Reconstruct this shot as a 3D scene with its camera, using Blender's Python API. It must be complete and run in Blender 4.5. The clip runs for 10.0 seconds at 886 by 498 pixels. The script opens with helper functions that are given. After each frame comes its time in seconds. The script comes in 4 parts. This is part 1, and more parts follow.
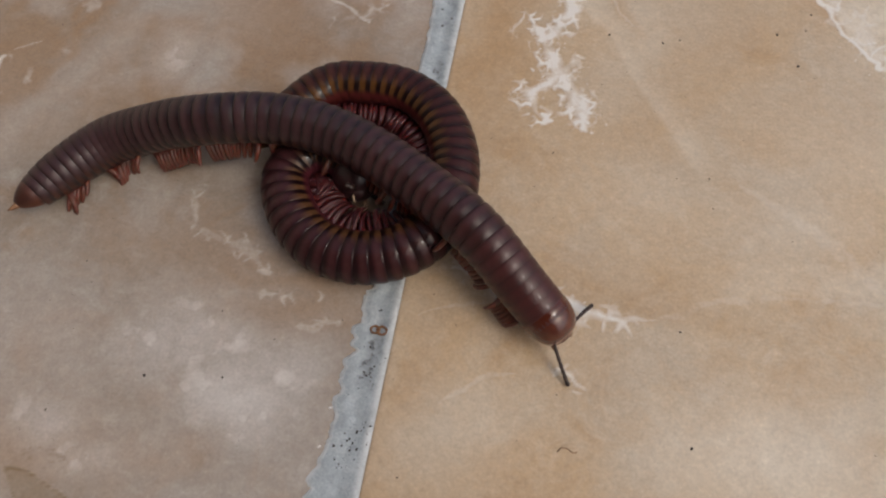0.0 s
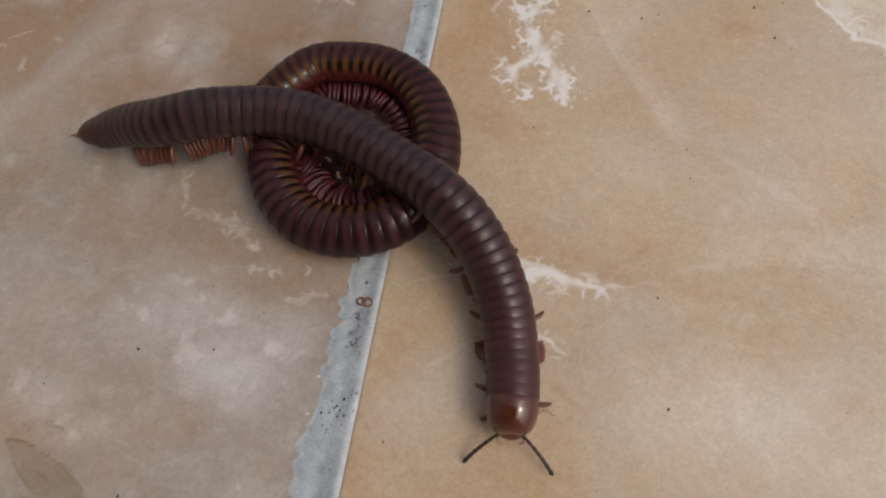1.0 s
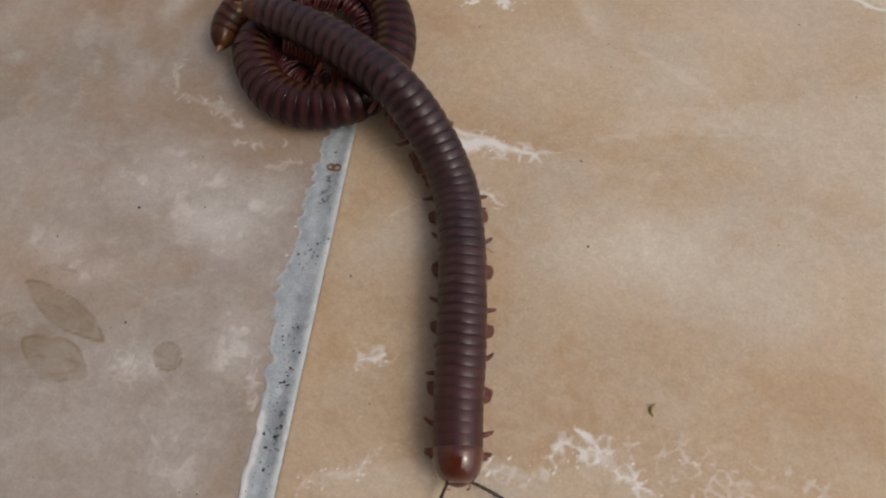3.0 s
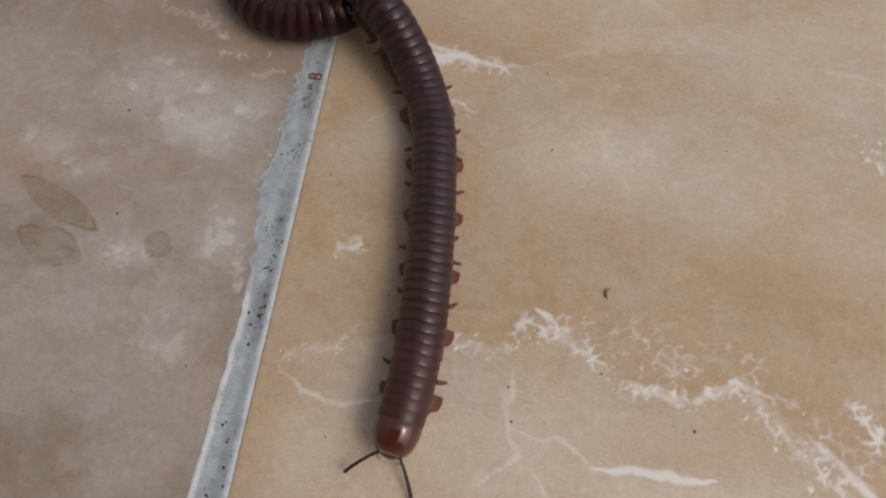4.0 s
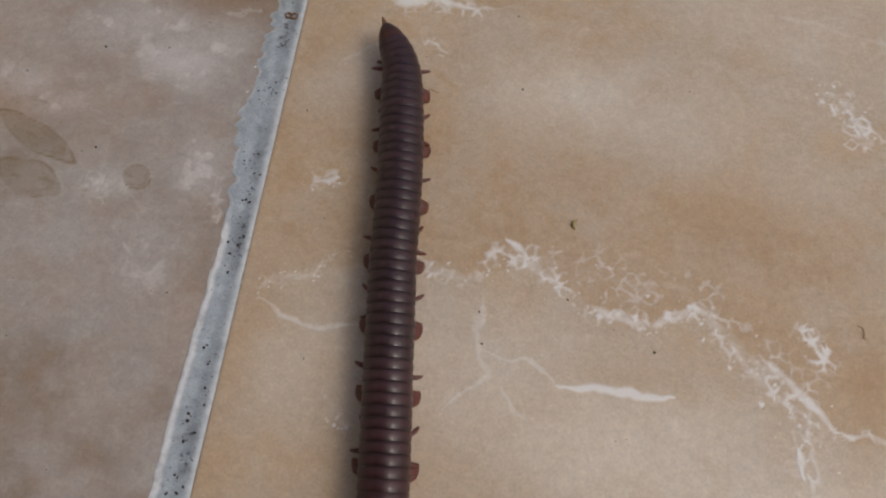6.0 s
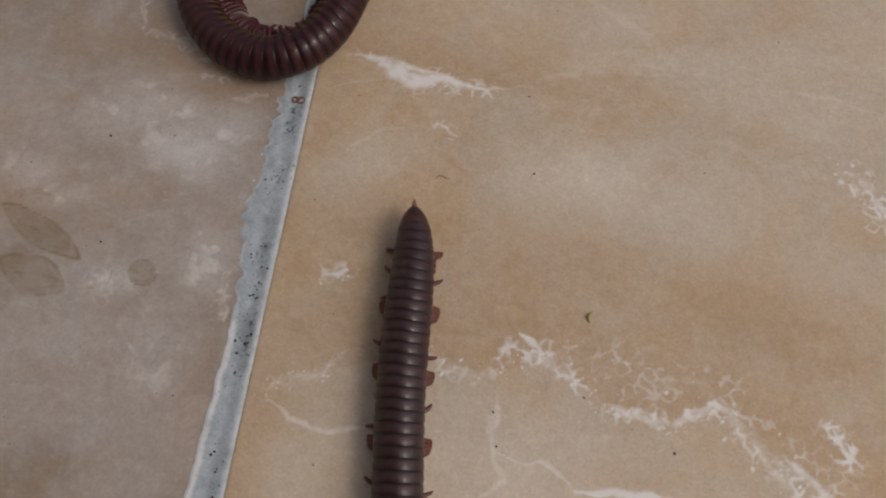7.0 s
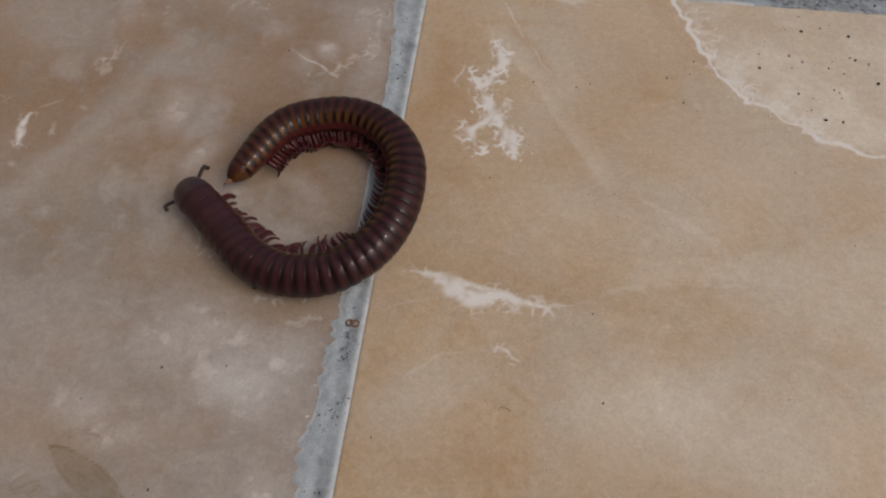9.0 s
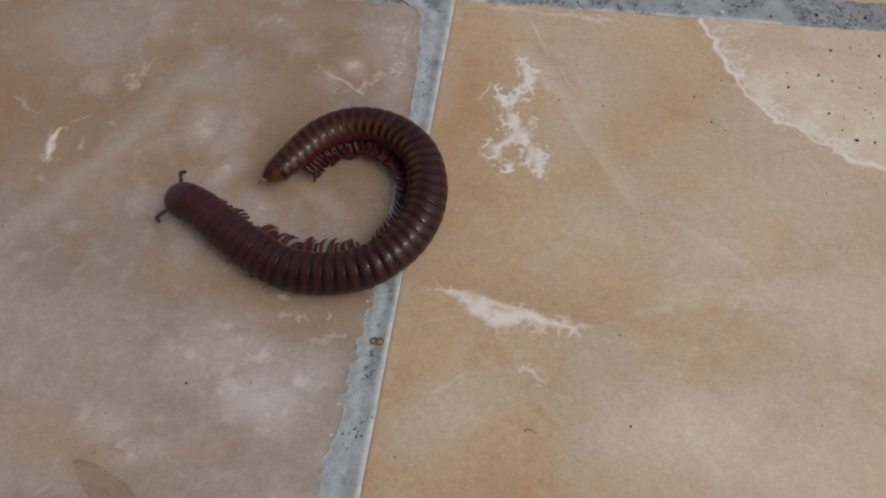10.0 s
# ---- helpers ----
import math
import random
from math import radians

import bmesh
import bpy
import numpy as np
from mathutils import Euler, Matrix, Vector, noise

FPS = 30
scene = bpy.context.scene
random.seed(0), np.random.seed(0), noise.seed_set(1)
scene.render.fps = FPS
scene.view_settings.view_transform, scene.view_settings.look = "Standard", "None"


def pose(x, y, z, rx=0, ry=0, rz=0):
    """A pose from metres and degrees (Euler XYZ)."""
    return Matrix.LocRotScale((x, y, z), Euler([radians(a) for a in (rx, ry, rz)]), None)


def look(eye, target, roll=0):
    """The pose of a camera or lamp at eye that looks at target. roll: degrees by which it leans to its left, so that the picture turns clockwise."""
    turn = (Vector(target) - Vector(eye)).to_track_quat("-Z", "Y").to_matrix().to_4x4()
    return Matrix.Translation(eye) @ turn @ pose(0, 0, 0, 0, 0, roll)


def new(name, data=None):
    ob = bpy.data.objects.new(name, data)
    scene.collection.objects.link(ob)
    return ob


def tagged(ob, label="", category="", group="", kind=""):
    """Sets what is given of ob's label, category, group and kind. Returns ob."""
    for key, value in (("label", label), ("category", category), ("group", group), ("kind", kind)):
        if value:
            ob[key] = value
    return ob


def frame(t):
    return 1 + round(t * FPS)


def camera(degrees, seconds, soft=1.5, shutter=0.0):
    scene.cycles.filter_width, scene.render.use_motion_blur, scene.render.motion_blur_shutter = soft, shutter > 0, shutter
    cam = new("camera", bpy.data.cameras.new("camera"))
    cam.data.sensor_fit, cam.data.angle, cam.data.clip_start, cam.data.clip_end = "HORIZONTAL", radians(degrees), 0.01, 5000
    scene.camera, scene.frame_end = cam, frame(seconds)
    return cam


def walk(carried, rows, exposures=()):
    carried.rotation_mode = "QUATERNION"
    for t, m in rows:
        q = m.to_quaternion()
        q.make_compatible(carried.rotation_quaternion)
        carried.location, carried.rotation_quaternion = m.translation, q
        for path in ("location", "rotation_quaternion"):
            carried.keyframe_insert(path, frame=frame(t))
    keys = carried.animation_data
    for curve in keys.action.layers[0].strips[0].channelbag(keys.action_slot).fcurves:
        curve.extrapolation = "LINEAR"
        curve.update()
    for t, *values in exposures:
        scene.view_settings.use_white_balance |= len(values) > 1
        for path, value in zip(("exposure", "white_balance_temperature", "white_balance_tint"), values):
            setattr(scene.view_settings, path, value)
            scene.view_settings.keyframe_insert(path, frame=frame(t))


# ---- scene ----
# Lengths below are in millimetres (MM turns them into metres): the right edge of the joint is x = 0.
MM = 0.001
cam = camera(65.0, 10.0, soft=2.2)
PATH = [
    (0.0, 0.01821, -0.03210, 0.10961, 14.97, -65.73, -5.35),
    (0.5, 0.01950, -0.03176, 0.10900, 15.42, -66.15, -6.35),
    (1.0, 0.02302, -0.03588, 0.11082, 16.45, -66.20, -7.77),
    (1.5, 0.02365, -0.04310, 0.11517, 14.82, -66.82, -6.64),
    (2.0, 0.02665, -0.05085, 0.12209, 14.39, -66.83, -6.53),
    (3.5, 0.03314, -0.07353, 0.12040, 8.67, -67.73, -0.86),
    (4.0, 0.03512, -0.08365, 0.12338, 6.62, -68.52, 1.41),
    (4.5, 0.03545, -0.09103, 0.12428, 4.13, -69.47, 3.82),
    (5.0, 0.03669, -0.09482, 0.12651, 1.51, -70.29, 6.23),
    (6.3, 0.03655, -0.09174, 0.12455, 0.31, -70.12, 7.36),
    (6.5, 0.03472, -0.08803, 0.12502, 0.28, -69.83, 7.25),
    (7.0, 0.03368, -0.07796, 0.12721, 2.17, -69.26, 5.08),
    (7.5, 0.03144, -0.06952, 0.13163, 4.66, -66.39, 2.06),
    (8.0, 0.03093, -0.06325, 0.13328, 5.92, -65.21, 0.41),
    (8.5, 0.02644, -0.05296, 0.13546, 7.63, -63.67, -1.01),
    (9.0, 0.02520, -0.04932, 0.13258, 9.60, -62.57, -2.71),
    (9.5, 0.02458, -0.04905, 0.13273, 10.92, -61.76, -3.57),
    (10.0, 0.02292, -0.04841, 0.13237, 12.11, -61.36, -4.35),
]
walk(cam, [(t, pose(x, y, z, 90 + pitch, 0, yaw) @ pose(0, 0, 0, 0, 0, roll)) for t, x, y, z, yaw, pitch, roll in PATH],
     exposures=[(0.0, -0.10, 6500, 10), (2.0, -0.05, 6500, 10), (3.5, -0.19, 6500, 10), (4.5, -0.25, 6280, 9), (5.0, -0.26, 6250, 9), (6.5, -0.40, 6330, 11), (7.5, -0.45, 6560, 11), (8.5, -0.42, 6560, 11), (10.0, -0.29, 6440, 10)])

# ---- light: a bright hazy sky over an open patio, brightest towards the open side ----
SUN_UP, SUN_TURN = 53.0, 110.0  # degrees above the horizon; degrees from north to east
world = bpy.data.worlds.new("hazy_sky")
scene.world = world
world.use_nodes = True
wn = world.node_tree.nodes
sky = wn.new("ShaderNodeTexSky")
sky.sky_type = "NISHITA"
sky.sun_disc = False
sky.sun_elevation = radians(SUN_UP)
sky.sun_rotation = radians(SUN_TURN)
sky.air_density, sky.dust_density, sky.ozone_density = 1.0, 6.0, 1.0
world.node_tree.links.new(sky.outputs["Color"], wn["Background"].inputs["Color"])
wn["Background"].inputs["Strength"].default_value = 0.142

sun_data = bpy.data.lights.new("sun", "SUN")
sun_data.energy = 0.26
sun_data.angle = radians(7)
sun_data.color = (0.96, 0.98, 1.0)
sun = new("sun", sun_data)
d = Vector((math.sin(radians(SUN_TURN)) * math.cos(radians(SUN_UP)), math.cos(radians(SUN_TURN)) * math.cos(radians(SUN_UP)), math.sin(radians(SUN_UP))))
sun.matrix_world = look(d * 5, (0, 0, 0))


# ---- materials ----
def shader(name, rough=0.5, metal=0.0):
    mat = bpy.data.materials.new(name)
    mat.use_nodes = True
    tree = mat.node_tree
    bsdf = tree.nodes["Principled BSDF"]
    bsdf.inputs["Roughness"].default_value = rough
    bsdf.inputs["Metallic"].default_value = metal
    return mat, tree, bsdf


def node(tree, kind, **values):
    n = tree.nodes.new(kind)
    for key, value in values.items():
        n.inputs[key.replace("_", " ")].default_value = value
    return n


def grain(tree, size, detail=3.0, rough=0.55, stretch=None, warp=0.0):
    """Noise in object space; size: how many to the metre."""
    co = tree.nodes.new("ShaderNodeTexCoord")
    out = co.outputs["Object"]
    if stretch:
        m = tree.nodes.new("ShaderNodeMapping")
        m.inputs["Scale"].default_value = stretch
        tree.links.new(out, m.inputs["Vector"])
        out = m.outputs["Vector"]
    n = node(tree, "ShaderNodeTexNoise", Scale=size, Detail=detail, Roughness=rough, Distortion=warp)
    tree.links.new(out, n.inputs["Vector"])
    return n.outputs["Fac"]


def ramp(tree, fac, *stops):
    r = tree.nodes.new("ShaderNodeValToRGB")
    e = r.color_ramp.elements
    while len(e) < len(stops):
        e.new(0.5)
    for el, (p, c) in zip(e, stops):
        el.position = p
        el.color = (*c, 1) if isinstance(c, tuple) else (c, c, c, 1)
    tree.links.new(fac, r.inputs["Fac"])
    return r.outputs["Color"]


def blend(tree, fac, a, b, mode="MIX"):
    m = tree.nodes.new("ShaderNodeMix")
    m.data_type, m.blend_type = "RGBA", mode
    for sock, v in ((m.inputs[0], fac), (m.inputs[6], a), (m.inputs[7], b)):
        if isinstance(v, bpy.types.NodeSocket):
            tree.links.new(v, sock)
        else:
            sock.default_value = (*v, 1) if isinstance(v, tuple) else v
    return m.outputs[2]


def sums(tree, op, a, b, clamp=False):
    m = tree.nodes.new("ShaderNodeMath")
    m.operation, m.use_clamp = op, clamp
    for sock, v in zip(m.inputs, (a, b)):
        if isinstance(v, bpy.types.NodeSocket):
            tree.links.new(v, sock)
        else:
            sock.default_value = v
    return m.outputs[0]


def bump(tree, bsdf, height, strength, distance):
    b = node(tree, "ShaderNodeBump", Strength=strength, Distance=distance)
    tree.links.new(height, b.inputs["Height"])
    tree.links.new(b.outputs["Normal"], bsdf.inputs["Normal"])


def channels(tree, name):
    a = tree.nodes.new("ShaderNodeAttribute")
    a.attribute_name = name
    s = tree.nodes.new("ShaderNodeSeparateColor")
    tree.links.new(a.outputs["Color"], s.inputs["Color"])
    return s.outputs[0], s.outputs[1], s.outputs[2], a.outputs["Alpha"]


def tile_glaze(name, tan, grey, warm, pale_tint, mottle):
    """Stone-look glazed tile: red channel white crust, green pale wash, blue warm wash, alpha dried stain."""
    mat, tree, bsdf = shader(name, 0.42)
    white, pale, ochre, stain = channels(tree, "pigment")
    mid = grain(tree, 150, 5, 0.62, warp=0.5)
    fleck = grain(tree, 620, 6, 0.68, warp=0.3)
    fine = grain(tree, 1700, 3, 0.6)
    cloud = grain(tree, 40, 6, 0.62, warp=0.8)
    col = blend(tree, ramp(tree, cloud, (0.36, 0.0), (0.62, 0.85)), tan, grey)
    patch = grain(tree, 85, 6, 0.66, warp=1.0)
    col = blend(tree, ramp(tree, patch, (0.50, 0.0), (0.72, 0.55)), col, warm)
    bloom = grain(tree, 210, 7, 0.72, stretch=(1.0, 1.25, 1.0), warp=0.6)
    col = blend(tree, ramp(tree, bloom, (0.50, 0.0), (0.74, mottle)), col, pale_tint)
    col = blend(tree, ramp(tree, bloom, (0.28, mottle * 0.75), (0.47, 0.0)), col, warm)
    col = blend(tree, sums(tree, "MULTIPLY", ochre, ramp(tree, mid, (0.2, 0.5), (0.75, 1.0)), True), col, warm)
    col = blend(tree, sums(tree, "MULTIPLY", pale, ramp(tree, mid, (0.25, 0.55), (0.7, 1.0)), True), col, pale_tint)
    col = blend(tree, 0.85, col, ramp(tree, fleck, (0.28, 0.88), (0.48, 1.0), (0.72, 1.13)), "MULTIPLY")
    col = blend(tree, 0.75, col, ramp(tree, fine, (0.28, 0.86), (0.5, 1.0), (0.62, 1.05), (0.76, 1.24)), "MULTIPLY")
    ragged_edge = sums(tree, "MULTIPLY", sums(tree, "SUBTRACT", grain(tree, 520, 5, 0.7), 0.5), 2.0)
    lace = sums(tree, "MULTIPLY", white, sums(tree, "ADD", 1.0, ragged_edge))
    crust = ramp(tree, lace, (0.12, 0.0), (0.68, 0.95))
    haze = sums(tree, "MULTIPLY", ramp(tree, white, (0.1, 0.0), (0.9, 0.4)), ramp(tree, mid, (0.3, 0.3), (0.7, 1.0)))
    col = blend(tree, haze, col, pale_tint)
    col = blend(tree, crust, col, (0.77, 0.75, 0.71))
    dried = sums(tree, "ADD", stain, sums(tree, "MULTIPLY", sums(tree, "SUBTRACT", mid, 0.5), 0.2))
    film = ramp(tree, dried, (0.12, 0.0), (0.32, 0.34), (0.95, 0.85))
    col = blend(tree, film, col, (0.20, 0.14, 0.07))
    dots = ramp(tree, grain(tree, 1100, 2), (0.70, 0.0), (0.75, 0.8))
    col = blend(tree, sums(tree, "MULTIPLY", dots, ramp(tree, stain, (0.2, 0.0), (0.5, 1.0))), col, (0.05, 0.035, 0.02))
    tree.links.new(col, bsdf.inputs["Base Color"])
    tree.links.new(ramp(tree, mid, (0.3, 0.36), (0.7, 0.52)), bsdf.inputs["Roughness"])
    h = sums(tree, "ADD", sums(tree, "MULTIPLY", fleck, 0.3), sums(tree, "MULTIPLY", crust, 1.6))
    h = sums(tree, "ADD", h, sums(tree, "MULTIPLY", mid, 0.8))
    bump(tree, bsdf, sums(tree, "ADD", h, sums(tree, "MULTIPLY", stain, 1.2)), 0.35, 0.00025)
    return mat


TILE_EAST = tile_glaze("tan_tile_glaze", (0.505, 0.377, 0.238), (0.478, 0.405, 0.31), (0.412, 0.262, 0.127), (0.69, 0.63, 0.525), 0.36)
TILE_WEST = tile_glaze("grey_beige_tile_glaze", (0.272, 0.217, 0.166), (0.292, 0.257, 0.221), (0.295, 0.182, 0.097), (0.55, 0.525, 0.495), 0.33)


def grout_material():
    mat, tree, bsdf = shader("grey_cement_grout", 0.75)
    white, dark, _, _ = channels(tree, "pigment")
    a, b = grain(tree, 260, 5, 0.65), grain(tree, 2600, 4, 0.6)
    col = ramp(tree, a, (0.3, (0.29, 0.335, 0.36)), (0.55, (0.365, 0.415, 0.445)), (0.75, (0.46, 0.505, 0.53)))
    col = blend(tree, 0.6, col, ramp(tree, b, (0.3, 0.75), (0.7, 1.15)), "MULTIPLY")
    col = blend(tree, white, col, (0.68, 0.70, 0.70))
    slate = ramp(tree, sums(tree, "ADD", grain(tree, 210, 6, 0.75), sums(tree, "MULTIPLY", dark, 0.2)), (0.50, 0.0), (0.76, 0.7))
    col = blend(tree, slate, col, (0.17, 0.19, 0.205))
    spots = ramp(tree, sums(tree, "ADD", grain(tree, 900, 3, 0.6), sums(tree, "MULTIPLY", dark, 0.2)), (0.70, 0.0), (0.80, 0.75))
    col = blend(tree, spots, col, (0.06, 0.06, 0.065))
    tree.links.new(col, bsdf.inputs["Base Color"])
    bump(tree, bsdf, sums(tree, "ADD", a, sums(tree, "MULTIPLY", b, 0.5)), 0.5, 0.0003)
    return mat


GROUT = grout_material()


def plain(name, a, b, size, rough, depth=0.0):
    mat, tree, bsdf = shader(name, rough)
    n = grain(tree, size, 4, 0.6)
    tree.links.new(ramp(tree, n, (0.3, a), (0.7, b)), bsdf.inputs["Base Color"])
    if depth:
        bump(tree, bsdf, n, 0.5, depth)
    return mat


def chitin(name, top, dark, front, flank, rough, ior):
    """Ringed shell: bands along the ring's axis (y), a lighter flank below, fine grooves along the body."""
    mat, tree, bsdf = shader(name, rough)
    co = tree.nodes.new("ShaderNodeTexCoord")
    sep = tree.nodes.new("ShaderNodeSeparateXYZ")
    tree.links.new(co.outputs["Object"], sep.inputs[0])
    info = tree.nodes.new("ShaderNodeObjectInfo")
    wob = sums(tree, "MULTIPLY", sums(tree, "SUBTRACT", grain(tree, 500, 3), 0.5), 0.16)
    along = sums(tree, "ADD", sums(tree, "ADD", sums(tree, "MULTIPLY", sep.outputs[1], 1000 / 3.2), 0.42), wob)
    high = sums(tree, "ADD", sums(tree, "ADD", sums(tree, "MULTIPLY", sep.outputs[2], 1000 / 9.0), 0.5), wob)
    on_top = ramp(tree, along, (0.08, dark), (0.22, top), (0.34, front), (0.42, front), (0.52, top), (0.66, dark), (0.76, dark))
    on_top = blend(tree, info.outputs["Alpha"], top, on_top)
    deep = tuple(0.45 * c for c in dark)
    on_side = ramp(tree, along, (0.04, flank), (0.32, flank), (0.44, deep), (0.64, deep), (0.76, flank))
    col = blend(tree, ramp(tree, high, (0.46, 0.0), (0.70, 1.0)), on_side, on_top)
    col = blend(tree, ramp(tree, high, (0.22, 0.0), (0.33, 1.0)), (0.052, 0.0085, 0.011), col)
    col = blend(tree, 1.0, col, info.outputs["Color"], "MULTIPLY")
    shade = sums(tree, "ADD", 0.84, sums(tree, "MULTIPLY", info.outputs["Random"], 0.32))
    comb = tree.nodes.new("ShaderNodeCombineColor")
    for s in comb.inputs:
        tree.links.new(shade, s)
    col = blend(tree, 1.0, col, comb.outputs[0], "MULTIPLY")
    col = blend(tree, 0.5, col, ramp(tree, grain(tree, 1800, 3), (0.3, 0.7), (0.7, 1.25)), "MULTIPLY")
    tree.links.new(col, bsdf.inputs["Base Color"])
    tree.links.new(ramp(tree, grain(tree, 900, 3), (0.3, rough * 0.8), (0.7, rough * 1.35)), bsdf.inputs["Roughness"])
    bsdf.inputs["IOR"].default_value = ior
    bump(tree, bsdf, grain(tree, 2600, 2, 0.5, stretch=(1.0, 0.16, 1.0)), 0.25, 0.0001)
    return mat


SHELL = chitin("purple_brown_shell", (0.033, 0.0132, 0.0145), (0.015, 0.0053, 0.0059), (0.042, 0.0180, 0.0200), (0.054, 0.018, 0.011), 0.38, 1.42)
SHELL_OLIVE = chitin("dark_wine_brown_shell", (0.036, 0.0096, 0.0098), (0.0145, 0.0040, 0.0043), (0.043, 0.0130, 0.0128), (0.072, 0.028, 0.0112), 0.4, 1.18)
HEAD = plain("reddish_brown_head_shell", (0.064, 0.0145, 0.0085), (0.095, 0.0235, 0.0118), 700, 0.1, 0.00003)
for shiny, coat in ((HEAD, 0.4), (SHELL, 0.14), (SHELL_OLIVE, 0.34)):
    glaze = next(n for n in shiny.node_tree.nodes if n.type == "BSDF_PRINCIPLED")
    glaze.inputs["Coat Weight"].default_value, glaze.inputs["Coat Roughness"].default_value = coat, 0.05
HEAD_DARK = plain("purple_brown_head_shell", (0.029, 0.0115, 0.0125), (0.038, 0.016, 0.0175), 700, 0.3, 0.00003)
SPINE = plain("amber_tail_spine", (0.15, 0.07, 0.033), (0.23, 0.11, 0.05), 900, 0.35)
LEG = plain("rust_red_leg", (0.090, 0.027, 0.0175), (0.150, 0.046, 0.029), 900, 0.4)
LEG_PINK = plain("wine_red_leg", (0.044, 0.0076, 0.0098), (0.100, 0.0160, 0.0195), 900, 0.45)
for thin in (LEG, LEG_PINK):
    flesh = next(n for n in thin.node_tree.nodes if n.type == "BSDF_PRINCIPLED")
    flesh.inputs["Subsurface Weight"].default_value, flesh.inputs["Subsurface Scale"].default_value = 0.5, 0.0006
FEELER = plain("dark_brown_antenna", (0.016, 0.009, 0.008), (0.038, 0.021, 0.016), 1500, 0.45)
EYE = plain("black_eye_patch", (0.006, 0.006, 0.007), (0.014, 0.012, 0.012), 3000, 0.2)
PALE = plain("pale_mouthpart", (0.30, 0.20, 0.13), (0.42, 0.30, 0.2), 900, 0.4)
DIRT = plain("black_brown_dirt", (0.012, 0.01, 0.009), (0.05, 0.035, 0.025), 1200, 0.8)
RUST = plain("rust_brown_residue", (0.14, 0.065, 0.03), (0.24, 0.12, 0.06), 1500, 0.7)
HAIR = plain("brown_fibre", (0.22, 0.13, 0.075), (0.32, 0.20, 0.12), 1500, 0.7)
STRAW = plain("olive_plant_fibre", (0.30, 0.22, 0.06), (0.40, 0.30, 0.10), 900, 0.6)
GRIT = plain("white_mineral_grit", (0.6, 0.6, 0.6), (0.8, 0.8, 0.78), 900, 0.3)
MORTAR = plain("mortar_bed", (0.30, 0.30, 0.29), (0.40, 0.40, 0.39), 60, 0.9, 0.001)
EARTH = plain("bare_yard_earth", (0.16, 0.12, 0.085), (0.26, 0.21, 0.15), 6, 0.95, 0.01)
# Colour of the added overhead slab, kept dark so its reflection is dark.
SKY_SCREEN = plain("dark_sky_screen", (0.06, 0.045, 0.034), (0.11, 0.082, 0.06), 9, 0.7, 0.002)
RENDER_COAT = plain("cream_wall_render", (0.55, 0.50, 0.42), (0.66, 0.61, 0.53), 14, 0.85, 0.002)


# ---- building blocks ----
def part(name, bm, material, parent, label="", smooth=False):
    me = bpy.data.meshes.new(name)
    if isinstance(bm, tuple):
        me.from_pydata(*bm)
    else:
        bm.to_mesh(me)
        bm.free()
    me.materials.append(material)
    if smooth:
        me.polygons.foreach_set("use_smooth", [True] * len(me.polygons))
    ob = new(name, me)
    ob.parent = parent
    if label:
        ob["label"] = label
    return ob


def lattice(x, y, seed):
    """Smooth value noise between 0 and 1 on arrays."""
    xi, yi = np.floor(x).astype(np.int64), np.floor(y).astype(np.int64)
    fx, fy = x - xi, y - yi
    fx, fy = fx * fx * (3 - 2 * fx), fy * fy * (3 - 2 * fy)

    def h(a, b):
        n = (a * 374761393 + b * 668265263 + seed * 974711) & 0x7FFFFFFF
        n = ((n ^ (n >> 13)) * 1274126177) & 0x7FFFFFFF
        return ((n ^ (n >> 16)) & 0xFFFF) / 65535.0

    return (h(xi, yi) * (1 - fx) + h(xi + 1, yi) * fx) * (1 - fy) + (h(xi, yi + 1) * (1 - fx) + h(xi + 1, yi + 1) * fx) * fy


def clouds(x, y, size, seed, octaves=3):
    total, weight, amp = 0.0, 0.0, 1.0
    for n in range(octaves):
        total = total + amp * lattice(x / size + 31.7, y / size + 17.3, seed + n)
        weight, amp, size = weight + amp, amp * 0.5, size * 0.5
    return total / weight


def step(a, b, v):
    k = np.clip((v - a) / (b - a), 0, 1)
    return k * k * (3 - 2 * k)


def away(x, y, pts):
    """Distance to a polyline given as x, y, x, y ..."""
    p = np.array(pts, float).reshape(-1, 2)
    best = np.full(x.shape, 1e9)
    for a, b in zip(p[:-1], p[1:]):
        ab = b - a
        k = np.clip(((x - a[0]) * ab[0] + (y - a[1]) * ab[1]) / max(ab @ ab, 1e-9), 0, 1)
        best = np.minimum(best, np.hypot(x - a[0] - k * ab[0], y - a[1] - k * ab[1]))
    return best


def wash(x, y, spots):
    total = 0.0 * x
    wx = x + 9 * (clouds(x, y, 14, 71) - 0.5)
    wy = y + 9 * (clouds(x, y, 14, 72) - 0.5)
    for cx, cy, rx, ry, k in spots:
        total = np.maximum(total, k * np.exp(-(((wx - cx) / rx) ** 2 + ((wy - cy) / ry) ** 2)))
    return total


